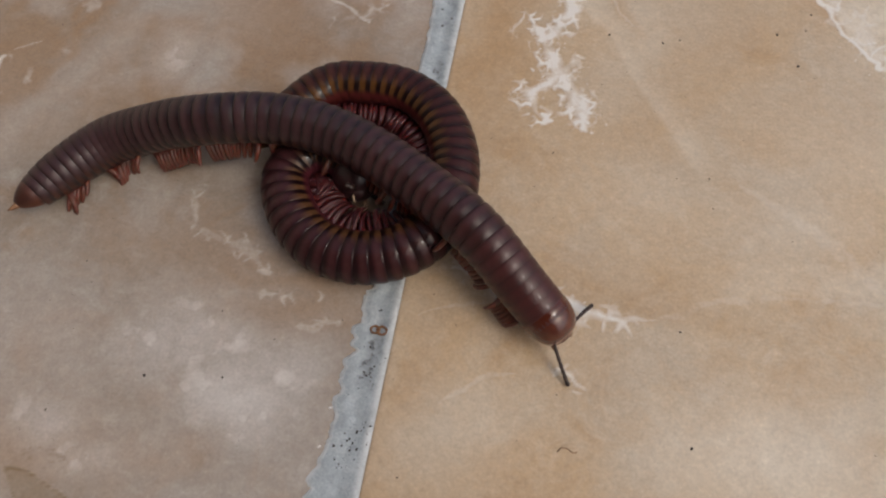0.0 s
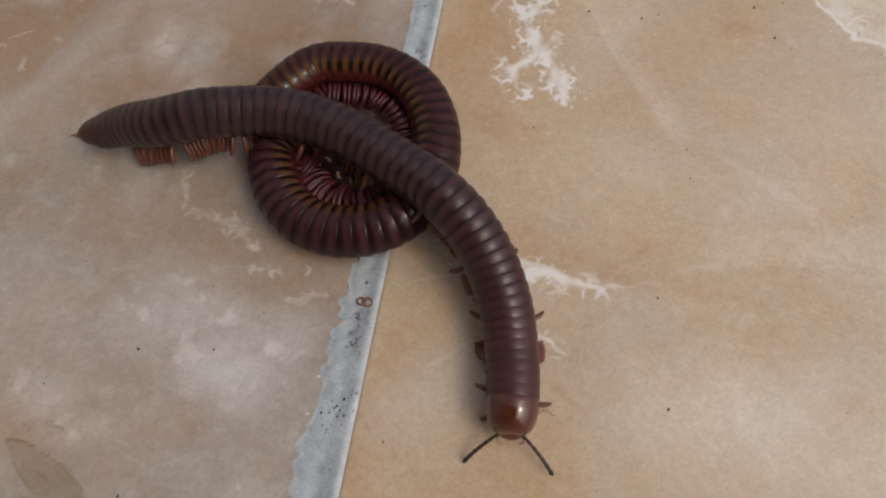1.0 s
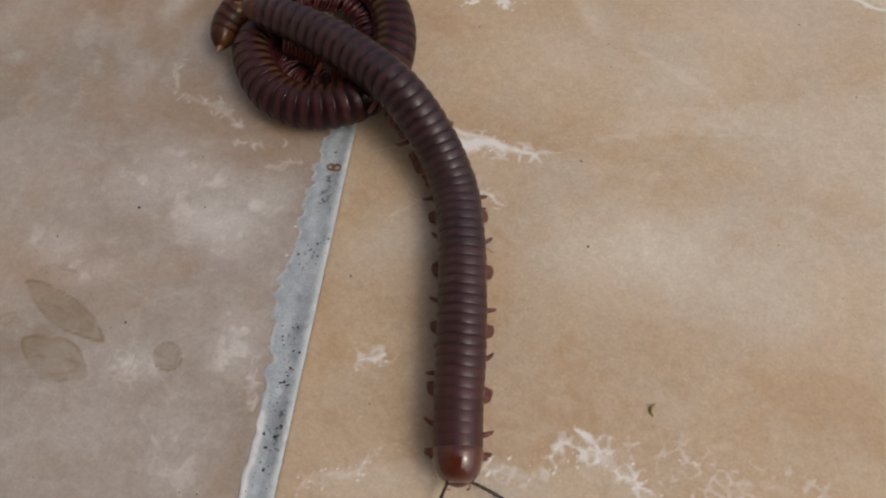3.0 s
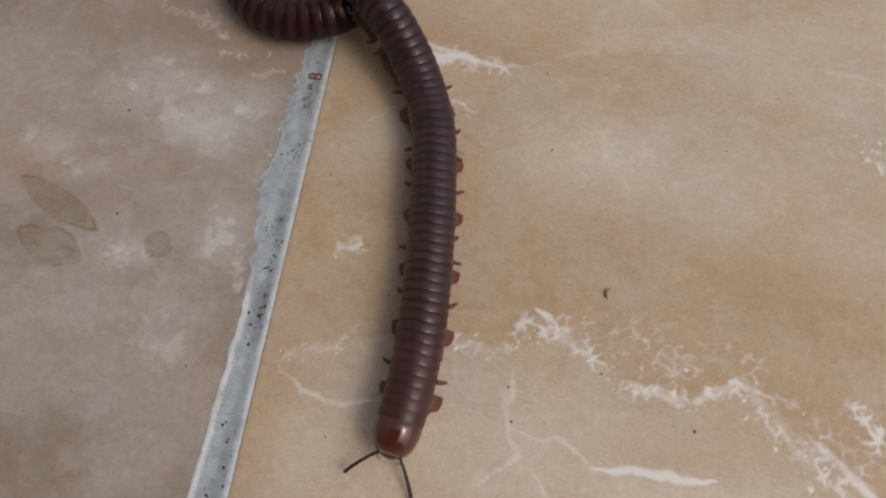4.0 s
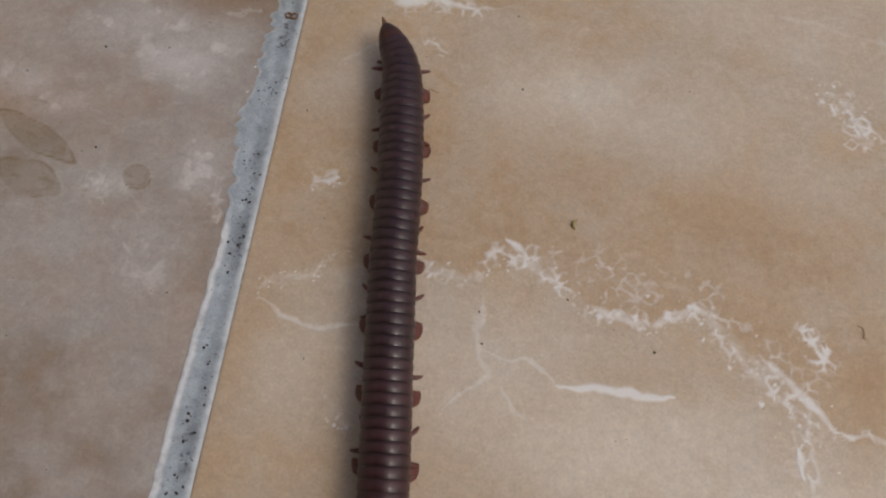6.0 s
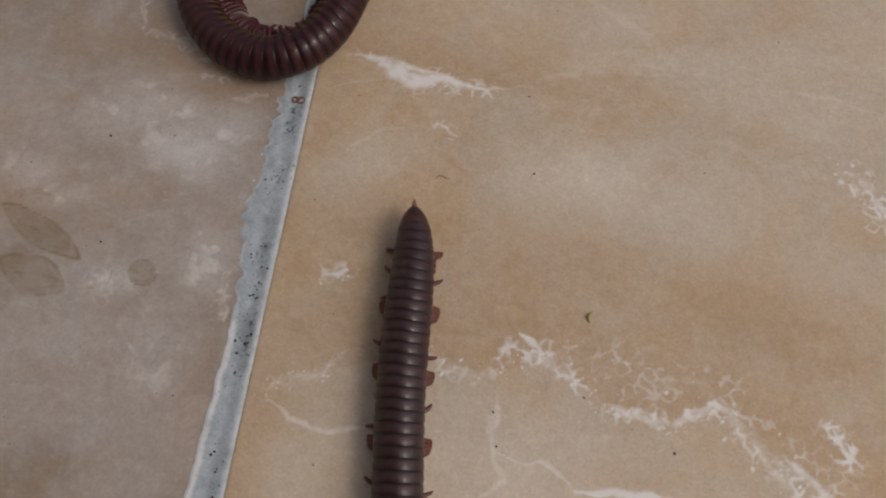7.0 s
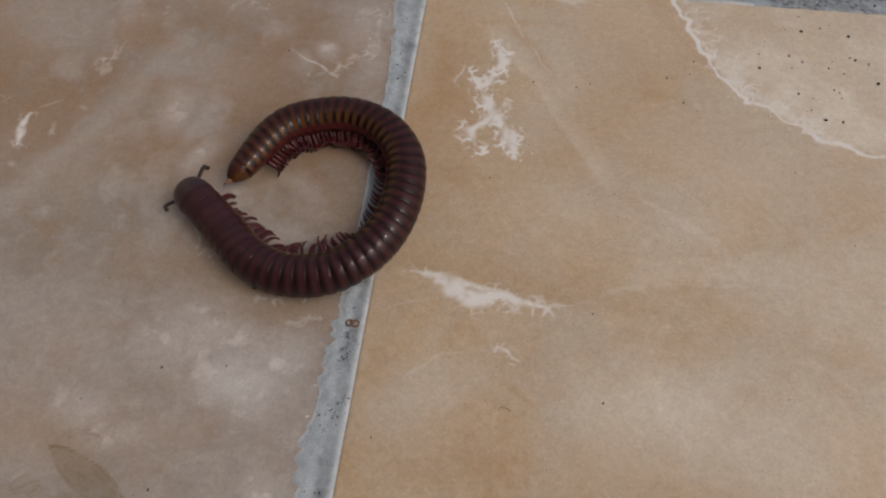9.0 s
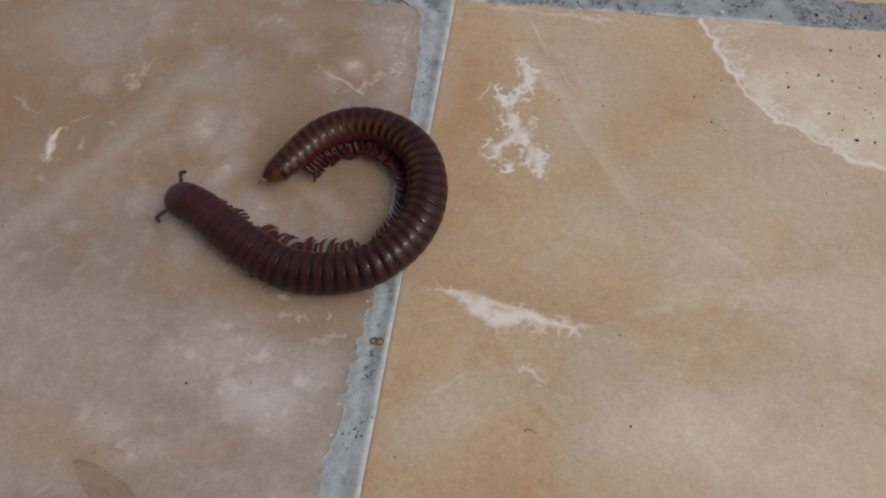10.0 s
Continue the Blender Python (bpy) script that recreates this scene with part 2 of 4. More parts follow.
def cells(x, y, size, seed):
    """Distance in millimetres to the walls of a warped cell pattern."""
    px = (x + 0.75 * size * (clouds(x, y, 1.3 * size, seed + 3, 2) - 0.5)) / size
    py = (y + 0.75 * size * (clouds(x, y, 1.3 * size, seed + 4, 2) - 0.5)) / size
    ix, iy = np.floor(px), np.floor(py)
    first, second = np.full(x.shape, 1e9), np.full(x.shape, 1e9)
    for dx in (-1, 0, 1):
        for dy in (-1, 0, 1):
            cx, cy = ix + dx, iy + dy
            dist = np.hypot(cx + lattice(cx, cy, seed) - px, cy + lattice(cx, cy, seed + 1) - py)
            second = np.minimum(second, np.maximum(first, dist))
            first = np.minimum(first, dist)
    return (second - first) * size


def veins(x, y, strokes):
    """White crust: (width, strength, lace, polyline). lace spreads the stroke into rounded threads and rings."""
    total = 0.0 * x
    wx = x + 3.0 * (clouds(x, y, 5.0, 81) - 0.5)
    wy = y + 3.0 * (clouds(x, y, 5.0, 82) - 0.5)
    thick = 0.55 + 0.9 * clouds(x, y, 6.0, 84, 2)
    patchy = step(0.22, 0.62, clouds(x, y, 3.0, 85, 2))
    rings = (1 - step(0.22, 0.95, cells(x, y, 2.4, 88))) * (0.06 + 0.94 * step(0.34, 0.66, clouds(x, y, 2.4, 85, 3)))
    rings = np.maximum(rings, 0.4 * (1 - step(0.08, 0.45, cells(x, y, 1.25, 89))) * patchy)
    for width, k, lace, pts in strokes:
        dist = away(wx, wy, pts) / thick
        ends = np.minimum(np.hypot(wx - pts[0], wy - pts[1]), np.hypot(wx - pts[-2], wy - pts[-1]))
        core = (1 - step(width * 0.1, width * 1.15, dist / (0.35 + 0.65 * step(0, 4.5, ends)))) * (1 - (0.25 + 0.5 * lace) * (1 - patchy))
        net = (1 - step(width * 0.5, width * 2.7, dist)) * rings
        total = np.maximum(total, k * np.maximum((1 - 0.5 * lace) * core, min(1.0, 1.6 * lace) * net))
    return total


def lacework(x, y, pts, spread, count, seed, big=1.5):
    """Blots of lime scattered along a line."""
    p = np.array(pts, float).reshape(-1, 2)
    run = np.r_[0, np.cumsum(np.linalg.norm(np.diff(p, axis=0), axis=1))]
    dice = random.Random(seed)
    wx = x + 0.9 * (clouds(x, y, 1.6, 95, 2) - 0.5)
    wy = y + 0.9 * (clouds(x, y, 1.6, 96, 2) - 0.5)
    total = 0.0 * x
    for n in range(round(count * 1.5)):
        at = dice.random() * run[-1]
        cx = np.interp(at, run, p[:, 0]) + dice.gauss(0, spread)
        cy = np.interp(at, run, p[:, 1]) + dice.gauss(0, spread)
        r = 0.18 + 0.42 * (big - 0.2) * dice.random() ** 3
        squash, turn, k = 0.6 + 0.4 * dice.random(), dice.random() * 3.14, 0.25 + 0.65 * dice.random() ** 1.5
        near = np.nonzero((np.abs(x - cx) < 3.5) & (np.abs(y - cy) < 3.5))[0]
        if not len(near):
            continue
        u, w = wx[near] - cx, wy[near] - cy
        u, w = u * math.cos(turn) + w * math.sin(turn), (w * math.cos(turn) - u * math.sin(turn)) / squash
        dist = np.hypot(u, w)
        shape = 1 - step(r * 0.2, r * 0.75 + 0.15, dist)
        total[near] = np.maximum(total[near], k * shape)
    return total


def shelf(x, y, pts, reach, soft=0.9):
    """1 beside a line on its left-hand side (as the points run), fading over reach millimetres."""
    p = np.array(pts, float).reshape(-1, 2)
    wx = x + 2.4 * (clouds(x, y, 6.0, 86) - 0.5)
    wy = y + 2.4 * (clouds(x, y, 6.0, 87) - 0.5)
    best, side = np.full(x.shape, 1e9), np.zeros(x.shape)
    for a, b in zip(p[:-1], p[1:]):
        ab = b - a
        k = np.clip(((wx - a[0]) * ab[0] + (wy - a[1]) * ab[1]) / max(ab @ ab, 1e-9), 0, 1)
        dist = np.hypot(wx - a[0] - k * ab[0], wy - a[1] - k * ab[1])
        cross = ab[0] * (wy - a[1]) - ab[1] * (wx - a[0])
        near = dist < best
        best, side = np.where(near, dist, best), np.where(near, cross / np.linalg.norm(ab), side)
    return step(-soft, soft, side) * np.exp(-((best / reach) ** 2))


# ---- the floor: glazed tiles with cement joints ----
TILE, JOINT_X, JOINT_Y = 400.0, 6.4, 10.0
FLOOR_TOP = 98.4

floor = tagged(new("floor"), "patio floor of glazed stone-look tiles with grey grout", "floor", kind="structure")


def lines(lo, hi, fine_lo, fine_hi, fine, coarse=20.0):
    a = np.arange(fine_lo, fine_hi, fine)
    left = np.linspace(lo, fine_lo, max(2, int((fine_lo - lo) / coarse)))[:-1] if fine_lo > lo else np.zeros(0)
    right = np.linspace(fine_hi, hi, max(2, int((hi - fine_hi) / coarse))) if hi > fine_hi else np.array([hi])
    return np.concatenate([left, a, right])


def sheet(xs, ys, z_of, rim, skirt):
    """A grid with a rounded rim and skirt, in millimetres; z_of(x, y) gives the relief."""
    x, y = np.meshgrid(xs, ys)
    edge = np.minimum(np.minimum(x - xs[0], xs[-1] - x), np.minimum(y - ys[0], ys[-1] - y))
    z = z_of(x, y) - 0.16 * np.clip(1 - edge / rim, 0, 1) ** 2
    ny, nx = x.shape
    v = np.stack([x, y, z], -1).reshape(-1, 3)
    idx = np.arange(nx * ny).reshape(ny, nx)
    f = np.stack([idx[:-1, :-1], idx[:-1, 1:], idx[1:, 1:], idx[1:, :-1]], -1).reshape(-1, 4)
    ring = np.concatenate([idx[0, :], idx[1:, -1], idx[-1, -2::-1], idx[-2:0:-1, 0]])
    low = v[ring].copy()
    low[:, 2] = -skirt
    n0 = len(v)
    k = np.arange(len(ring))
    k2 = (k + 1) % len(ring)
    side = np.stack([ring[k], n0 + k, n0 + k2, ring[k2]], -1)
    return np.concatenate([v, low]), np.concatenate([f, side])


def paint(ob, rgba):
    a = ob.data.attributes.new("pigment", "FLOAT_COLOR", "POINT")
    a.data.foreach_set("color", rgba.astype(np.float32).ravel())


def tile(xs, ys, material, rgba_of, label=""):
    v, f = sheet(xs, ys, lambda x, y: 0.12 * (clouds(x, y, 40, 5) - 0.5) + 0.03 * (clouds(x, y, 5, 6) - 0.5), 0.9, 7.0)
    ob = part("tile", ((v * MM).tolist(), [], f.tolist()), material, floor, label, True)
    rgba = np.zeros((len(v), 4))
    if rgba_of:
        rgba[:] = np.stack(rgba_of(v[:, 0], v[:, 1]), -1)
    paint(ob, rgba)
    return ob


EDGE = [64.7, 99, 68.9, 86.3, 73.5, 76.5, 78.9, 67.5, 84.7, 64.7, 91.1, 59.4, 94.7, 57.7, 103.7, 54.6, 130, 50]

# The same edge, broken into small teeth.
dice = random.Random(8)
JAG = []
for n in range(41):
    k = n * 8 / 40
    JAG += [float(np.interp(k, range(9), EDGE[0::2])) + dice.uniform(-1.1, 1.3), float(np.interp(k, range(9), EDGE[1::2])) + dice.uniform(-0.5, 0.5)]


def east_pigment(x, y):
    white = veins(x, y, [
        (1.8, 1.0, 0.55, [20.9, 78.5, 22.6, 72.7, 20.1, 66.5, 16.2, 63.2]),
        (1.7, 1.0, 0.6, [14.7, 67.2, 18.8, 60.5, 22.2, 54.1, 26.6, 48.0, 27.9, 43.9]),
        (1.6, 1.0, 0.65, [23.0, 59.3, 19.6, 53.0, 16.5, 50.9, 19.4, 44.8]),
        (0.8, 0.6, 0.3, [11.9, 69.6, 10.7, 65.8, 12.1, 63.3]),
        (0.75, 0.95, 0.15, JAG[:52]), (0.9, 0.8, 0.3, JAG[50:]), (2.6, 0.45, 0.6, [v + 2.4 * (1 - n % 2) + 0.8 * (n % 2) for n, v in enumerate(EDGE[:12])]),
        (0.9, 0.5, 0.5, [8, 97, 30, 96, 45, 95]), (0.6, 0.4, 0.3, [20, 95, 27, 80, 34, 70]),
        (1.3, 0.7, 0.3, [7.5, 12.5, 14.2, 11.7, 21.4, 10.7, 28.6, 8.8, 33.5, 8.4]), (0.7, 0.45, 0.4, [33.5, 8.4, 42.6, 8.9]),
        (2.8, 1.0, 0.26, [13.5, 10.8, 17.5, 9.4, 21.5, 7.4, 26.0, 8.4]), (1.7, 0.9, 0.35, [24.0, 9.0, 30.0, 8.6, 36.0, 8.2]), (1.4, 0.9, 0.2, [14.5, 10.6, 20.5, 8.6]),
        (0.9, 0.24, 0.0, [9.2, -10.0, 14.8, -6.3, 20.7, -4.1]), (1.1, 0.75, 0.4, [26.7, -2.2, 29.5, -2.4, 30.7, -3.7]),
        (0.9, 0.22, 0.0, [3.4, 3, 9, 5.5, 14, 6.5]),
        (1.2, 0.22, 0.2, [42.6, 8.9, 53.0, 14.1, 64.3, 16.2, 80.0, 17.2, 99.0, 22.0]),
        (2.4, 0.2, 0.0, [55.2, 36.2, 67.2, 28.9, 79.4, 18.2]), (1.4, 0.18, 0.0, [79.4, 18.2, 104.1, 7.1, 118.5, 2.2]),
        (1.4, 0.28, 0.2, [100, 16, 112, 16, 128, 12]),
        (0.8, 0.5, 0.2, [3.4, -61.8, 8.3, -65.6, 14.5, -66.1, 22.6, -65.5]),
        (0.9, 0.42, 0.4, [3.3, -59.2, 6.7, -57.9, 12.8, -56.8, 16.2, -52.5])])
    white = np.maximum(white, veins(x, y, [
        (1.2, 0.42, 0.7, [31.4, -50.9, 36.6, -53.6, 43.0, -54.3, 46.9, -50.5, 45.6, -49.0]),
        (1.2, 0.85, 0.3, [49.1, -45.1, 52.6, -48.6]),
        (0.9, 0.38, 0.3, [45.1, -54.0, 45.3, -58.3, 43.9, -62.7, 45.5, -68.6, 47.4, -71.9, 43.3, -75.8, 40.7, -79.0]),
        (1.4, 0.62, 0.85, [47, -49, 52.1, -48.7, 57.7, -52.3, 65.3, -56.9]), (3.6, 0.34, 1.0, [50, -47, 62, -50, 74, -51, 86, -50]), (3.2, 0.36, 1.0, [84, -52, 94, -60, 104, -66]),
        (1.0, 0.68, 0.6, [63, -56, 70.6, -57.3, 76.3, -58.2, 84.2, -53.9, 89.9, -56.6]),
        (1.4, 0.6, 0.9, [84.2, -53.9, 89.9, -57.6, 94.8, -64.7, 100.4, -68.5, 105.2, -71.8]),
        (1.5, 0.95, 0.5, [97, -61, 103.1, -65.6, 107.3, -70.5, 110.1, -74.0]), (1.6, 0.8, 0.6, [106.8, -55.9, 109.1, -60.3]),
        (1.0, 0.8, 0.4, [110.1, -74.0, 118, -74, 126, -72]), (1.5, 0.9, 0.4, [103.0, -75.9, 104.8, -82]),
        (0.8, 0.45, 0.1, [46.4, -67.5, 53.6, -67.6, 59.9, -70.9]),
        (1.2, 0.9, 0.08, [59.9, -70.9, 66.9, -70.3, 73.0, -71.2, 81.1, -71.5]),
        (0.7, 0.4, 0.3, [50.0, -73.0, 53.3, -76.4, 56.5, -79.8]),
        (1.6, 0.85, 0.35, [10.2, -38.2, 13.8, -37.0]), (2.2, 0.8, 0.75, [113.9, -2.0, 117.8, -6.2, 120.3, -11.1]),
        (0.7, 0.6, 0.0, [117, -12, 119, -13, 118, -15, 116, -14, 117, -12]), (1.0, 0.3, 0.5, [21, -81, 23.5, -83.5])]))
    # Teeth of lime that run inwards from the pale corner's edge.
    dice, teeth = random.Random(31), []
    for n in range(13):
        at = dice.random() * 4.6
        x0, y0 = np.interp(at, range(9), EDGE[0::2]), np.interp(at, range(9), EDGE[1::2])
        reach = 2.0 + 5.0 * dice.random()
        teeth.append((0.5 + 0.5 * dice.random(), 0.3 + 0.5 * dice.random(), 0.2, [x0, y0, x0 + 0.6 * reach, y0 + reach * (dice.random() - 0.35), x0 + reach, y0 + reach * (dice.random() - 0.2)]))
    white = np.maximum(white, veins(x, y, teeth))
    for spread, count, seed, big, pts in (
            (1.6, 60, 11, 1.5, [20.9, 79, 22, 72, 18, 65, 19, 59, 22, 53, 26, 47, 28, 42]),
            (1.7, 52, 12, 1.2, [31.4, -50.9, 40, -53, 46.9, -50.5, 52.1, -49.5, 57.7, -52.3, 65.3, -56.9]),
            (1.0, 45, 13, 1.1, [65.3, -56.9, 70.6, -57.3, 76.3, -58.2, 84.2, -54.5, 89.9, -56.6]),
            (2.2, 95, 14, 1.9, [84.2, -54, 90, -58, 95.8, -64.7, 102, -68.5, 106.2, -72.8, 105, -80]),
            (1.8, 34, 15, 1.7, [111, -1, 117.8, -6.2, 120.3, -12]), (1.3, 16, 16, 1.2, [106, -54, 109.1, -60.3]),
            (1.4, 22, 17, 1.0, [9.5, -38.4, 14.2, -36.9]), (3.0, 12, 18, 1.2, [55, -50, 70, -50, 82, -48]),
            (2.0, 60, 19, 1.3, EDGE[2:16]), (1.0, 22, 20, 0.9, [14.9, 10.5, 21.5, 7.2, 30.0, 9.0]),
            (1.2, 26, 21, 0.9, [3.4, -60, 8.3, -57.6, 14.5, -56, 18, -52]), (1.6, 14, 22, 1.0, [20, -80, 24, -84])):
        white = np.maximum(white, lacework(x, y, pts, spread, count, seed, big))
    east_of = x - np.interp(-y, np.sort(-np.array(JAG[1::2])), np.array(JAG[0::2]))
    cream = step(0, 1.2, east_of) * step(50, 56, y) * (0.6 + 0.4 * step(0.35, 0.65, clouds(x, y, 9, 97))) * (1 - 0.45 * step(82, 92, y))
    ridge = [7.5, 12.5, 14.2, 11.7, 21.4, 10.7, 28.6, 8.8, 35.5, 8.4, 42.6, 8.9, 53.0, 14.1, 64.3, 16.2, 80.0, 17.2, 99.0, 22.0, 130, 24]
    low = [20, -54, 31, -51, 43, -54, 52, -49, 65, -57, 76, -58, 84, -54, 90, -57, 99, -63, 107, -70, 112, -75, 134, -72]
    facet = [3, -15, 9.2, -10.0, 14.8, -6.3, 20.7, -4.1]
    bar = [59.9, -70.9, 66.9, -70.3, 73.0, -71.2, 84, -71.5]
    beam = [40, 46, 55.2, 36.2, 67.2, 28.9, 79.4, 18.2]
    pale = np.maximum.reduce([1.0 * cream, 0.75 * shelf(x, y, low[::-1], 15), 0.5 * shelf(x, y, facet[::-1], 7), 0.5 * shelf(x, y, bar[::-1], 5),
                              0.5 * shelf(x, y, ridge[10:], 9, 2.0) * step(45, 60, x), 0.55 * shelf(x, y, beam[::-1], 5), wash(x, y, [
        (68, 30, 20, 8, 0.45), (60, -12, 17, 11, 0.75), (80, -16, 20, 12, 0.5), (49, -66, 12, 10, 0.6),
        (72, -80, 30, 12, 0.8), (42, -72, 34, 16, 0.65), (14, -74, 10, 16, 0.5), (96, -90, 30, 12, 0.8), (122, 40, 34, 50, 0.35), (100, 70, 26, 22, 0.5), (60, 88, 50, 14, 0.3), (44, 76, 12, 14, 0.3), (14, -58, 10, 9, 0.3), (38, 30, 12, 10, 0.35), (112, 12, 18, 8, 0.5),
        (14, -14, 9, 9, 0.35), (80, 46, 26, 18, 0.45), (100, 18, 26, 12, 0.45), (92, -8, 24, 12, 0.35), (108, -25, 14, 10, 0.4), (36, 72, 7, 16, 0.45), (30, 60, 5, 16, 0.3)])])
    warm = np.maximum.reduce([0.55 * shelf(x, y, ridge[:12], 9, 2.0), 0.7 * shelf(x, y, low, 13), 0.6 * shelf(x, y, bar, 5), 0.8 * shelf(x, y, EDGE[::-1], 13),
                              wash(x, y, [
        (8, 62, 9, 34, 0.9), (50, 74, 17, 18, 0.6), (40, 50, 20, 14, 0.4), (22, -26, 18, 8, 0.6), (119, -62, 12, 11, 1.0),
        (96, -36, 26, 14, 0.75), (58, -30, 26, 8, 0.55), (66, 52, 22, 10, 0.4), (28, -84, 24, 10, 0.45), (3, -70, 5, 30, 0.7), (88, 44, 20, 12, 0.35), (40, -40, 16, 10, 0.35), (4, -20, 4, 30, 0.5)])])
    for pts, wide, k in (([25.4, 82.4, 31, 76, 36.4, 67.7], 1.6, 0.8), ([14, 84.1, 24, 85.5, 36, 86.2], 1.4, 0.6), ([2, 40, 8, 48, 10, 60], 2.5, 0.6)):
        warm = np.maximum(warm, k * np.exp(-((away(x + 3 * clouds(x, y, 5, 73) - 1.5, y + 3 * clouds(x, y, 5, 74) - 1.5, pts) / wide) ** 2)))
    return white, pale, warm * (1 - cream), 0 * x


def west_pigment(x, y):
    white = veins(x, y, [
        (1.5, 0.75, 0.3, [-89.7, 34.8, -91.5, 40.1, -90.0, 44.5]), (0.8, 0.4, 0.3, [-88.8, 46.3, -84.5, 48.6]),
        (0.6, 0.42, 0.0, [-32.1, 71.3, -25.3, 67.3, -18.7, 63.4]), (1.2, 0.31, 0.5, [-105.6, 51.7, -99.2, 47.8]),
        (1.4, 0.29, 0.7, [-52.7, 80.0, -48.3, 86.8, -39.6, 83.5]), (1.4, 0.29, 0.6, [-82.6, 59.0, -76.6, 63.5, -74.2, 69.6]),
        (1.0, 0.29, 0.3, [-25.5, -53.3, -20.0, -59.7, -15.0, -64.8]), (1.4, 0.34, 0.6, [-32.9, -42.7, -28.1, -46.2, -29.5, -48.7]),
        (1.2, 0.34, 0.6, [-41.8, 19.6, -38.5, 13.2, -30.5, 11.1, -24.3, 7.7]), (1.0, 0.34, 0.5, [-14.7, -2.0, -9.2, -0.6]),
        (1.6, 0.34, 0.6, [-22, 2, -14, 3]), (1.4, 0.34, 0.6, [-9, -40, -8, -52]), (1.6, 0.31, 0.7, [-24, 62, -12, 72, -10, 86])])
    pale = wash(x, y, [
        (-22, -16, 12, 9, 1.0), (-44, -28, 12, 6, 0.6), (-52, -22, 10, 7, 0.7), (-28, -3, 17, 9, 0.9), (-16, -10, 8, 12, 0.7), (-36, -9, 15, 7, 0.7), (-12, -40, 7, 9, 0.8), (-28, -45, 11, 6, 0.7),
        (-44, 10, 14, 8, 0.35), (-56, 62, 18, 10, 0.35), (-20, -22, 10, 6, 0.4), (-36, 26, 6, 6, 0.5), (-78, 30, 20, 14, 0.3),
        (-16, -58, 10, 14, 0.6), (-34, -56, 16, 12, 0.5), (-58, -58, 12, 10, 0.3), (-14, 82, 9, 14, 0.55)])
    warm = wash(x, y, [
        (-58, -27, 22, 8, 1.0), (-30, -26, 10, 4, 0.5), (-60, -12, 10, 9, 0.45), (-70, 40, 16, 10, 0.4), (-22, 50, 16, 7, 0.4),
        (-26, 72, 18, 16, 0.75), (-60, 84, 40, 10, 0.5), (-84, 58, 16, 14, 0.55), (-7, -68, 3.5, 12, 0.8), (-26, -88, 18, 9, 0.4),
        (-16, 6, 12, 3.5, 0.9), (-14, 28, 12, 9, 0.55), (-26, -64, 14, 5, 0.3)])

    def drop(cx, cy, long, wide, turn, point=1.5):
        """A dried drop: pointed outline, a darker broken rim and a crease."""
        c, s = math.cos(radians(turn)), math.sin(radians(turn))
        u, w = ((x - cx) * c + (y - cy) * s) / long, (-(x - cx) * s + (y - cy) * c) / wide
        u, w = u + 0.16 * (clouds(x, y, 6, 91, 2) - 0.5), w + 0.45 * (clouds(x, y, 6, 92, 2) - 0.5)
        r = np.abs(u) ** point + np.abs(w) ** 1.5
        inside = step(1.08, 0.90, r)
        rim = inside * step(0.76, 0.92, r) * (0.25 + 0.75 * step(0.3, 0.6, clouds(x, y, 2.5, 93)))
        second = inside * (1 - step(0.05, 0.13, np.abs(r - 0.52))) * step(0.4, 0.6, clouds(x, y, 3.2, 89))
        crease = inside * (1 - step(0.05, 0.22, np.abs(w - 0.25 * np.sin(2.4 * u)))) * step(0.35, 0.6, clouds(x, y, 3, 94))
        return np.maximum.reduce([0.31 * inside, 1.0 * rim, 0.7 * crease, 0.55 * second])

    pale = np.maximum(pale, 0.4 * step(18, -8, y) * step(0.25, 0.6, clouds(x, y, 11, 98)))
    brown = wash(x, y, [(-34, 9, 24, 8, 0.9), (-8, 18, 5, 12, 0.8), (-19, 1, 13, 5, 1.0)])
    pale = np.maximum(pale, 0.45 * step(0.46, 0.86, clouds(x, y, 10, 99, 5)))
    warm = np.maximum(warm, 0.9 * step(14, 38, y) * step(0.30, 0.60, clouds(x, y, 13, 90)))
    pale, warm = pale * (1 - 0.75 * brown), np.maximum(warm, 0.7 * brown)
    crease = [-90, 24, -86.7, 31.9, -82.0, 41.1, -77.8, 57.8, -74.2, 66.9, -70.3, 76.3, -66, 90]
    bend = away(x + 7 * clouds(x, y, 8, 75) - 3.5, y + 7 * clouds(x, y, 8, 76) - 3.5, crease)
    rough = step(0.3, 0.6, clouds(x, y, 6, 77))
    warm = np.maximum(warm, 0.95 * rough * np.exp(-(((bend - 1.5) / 2.2) ** 2)))
    pale = np.maximum.reduce([pale * (1 - 0.6 * np.exp(-((bend / 4) ** 2))), 0.4 * np.exp(-((away(x + 9 * clouds(x, y, 12, 70) - 4.5, y, [-95, 6, -86.1, 17.7, -80.3, 27.4, -74.7, 36.4, -70, 49, -62, 70]) / 4.5) ** 2)),
                              wash(x, y, [(-57, 50, 6, 7, 0.6), (-46, 37, 5, 6, 0.65), (-24, 71, 4, 3, 0.7), (-11, 72, 5, 16, 0.5), (-96, 76, 22, 14, 0.35), (-50, 88, 30, 6, 0.25)])])
    white = np.maximum(white, 0.24 * np.exp(-((bend / 3.0) ** 2)) * step(0.5, 0.8, clouds(x, y, 3, 78)))
    # Fine cloudy flecks in the pale areas.
    white = np.maximum(white, 0.30 * step(0.2, 0.7, pale) * step(0.5, 0.72, clouds(x, y, 3.2, 79, 4)))
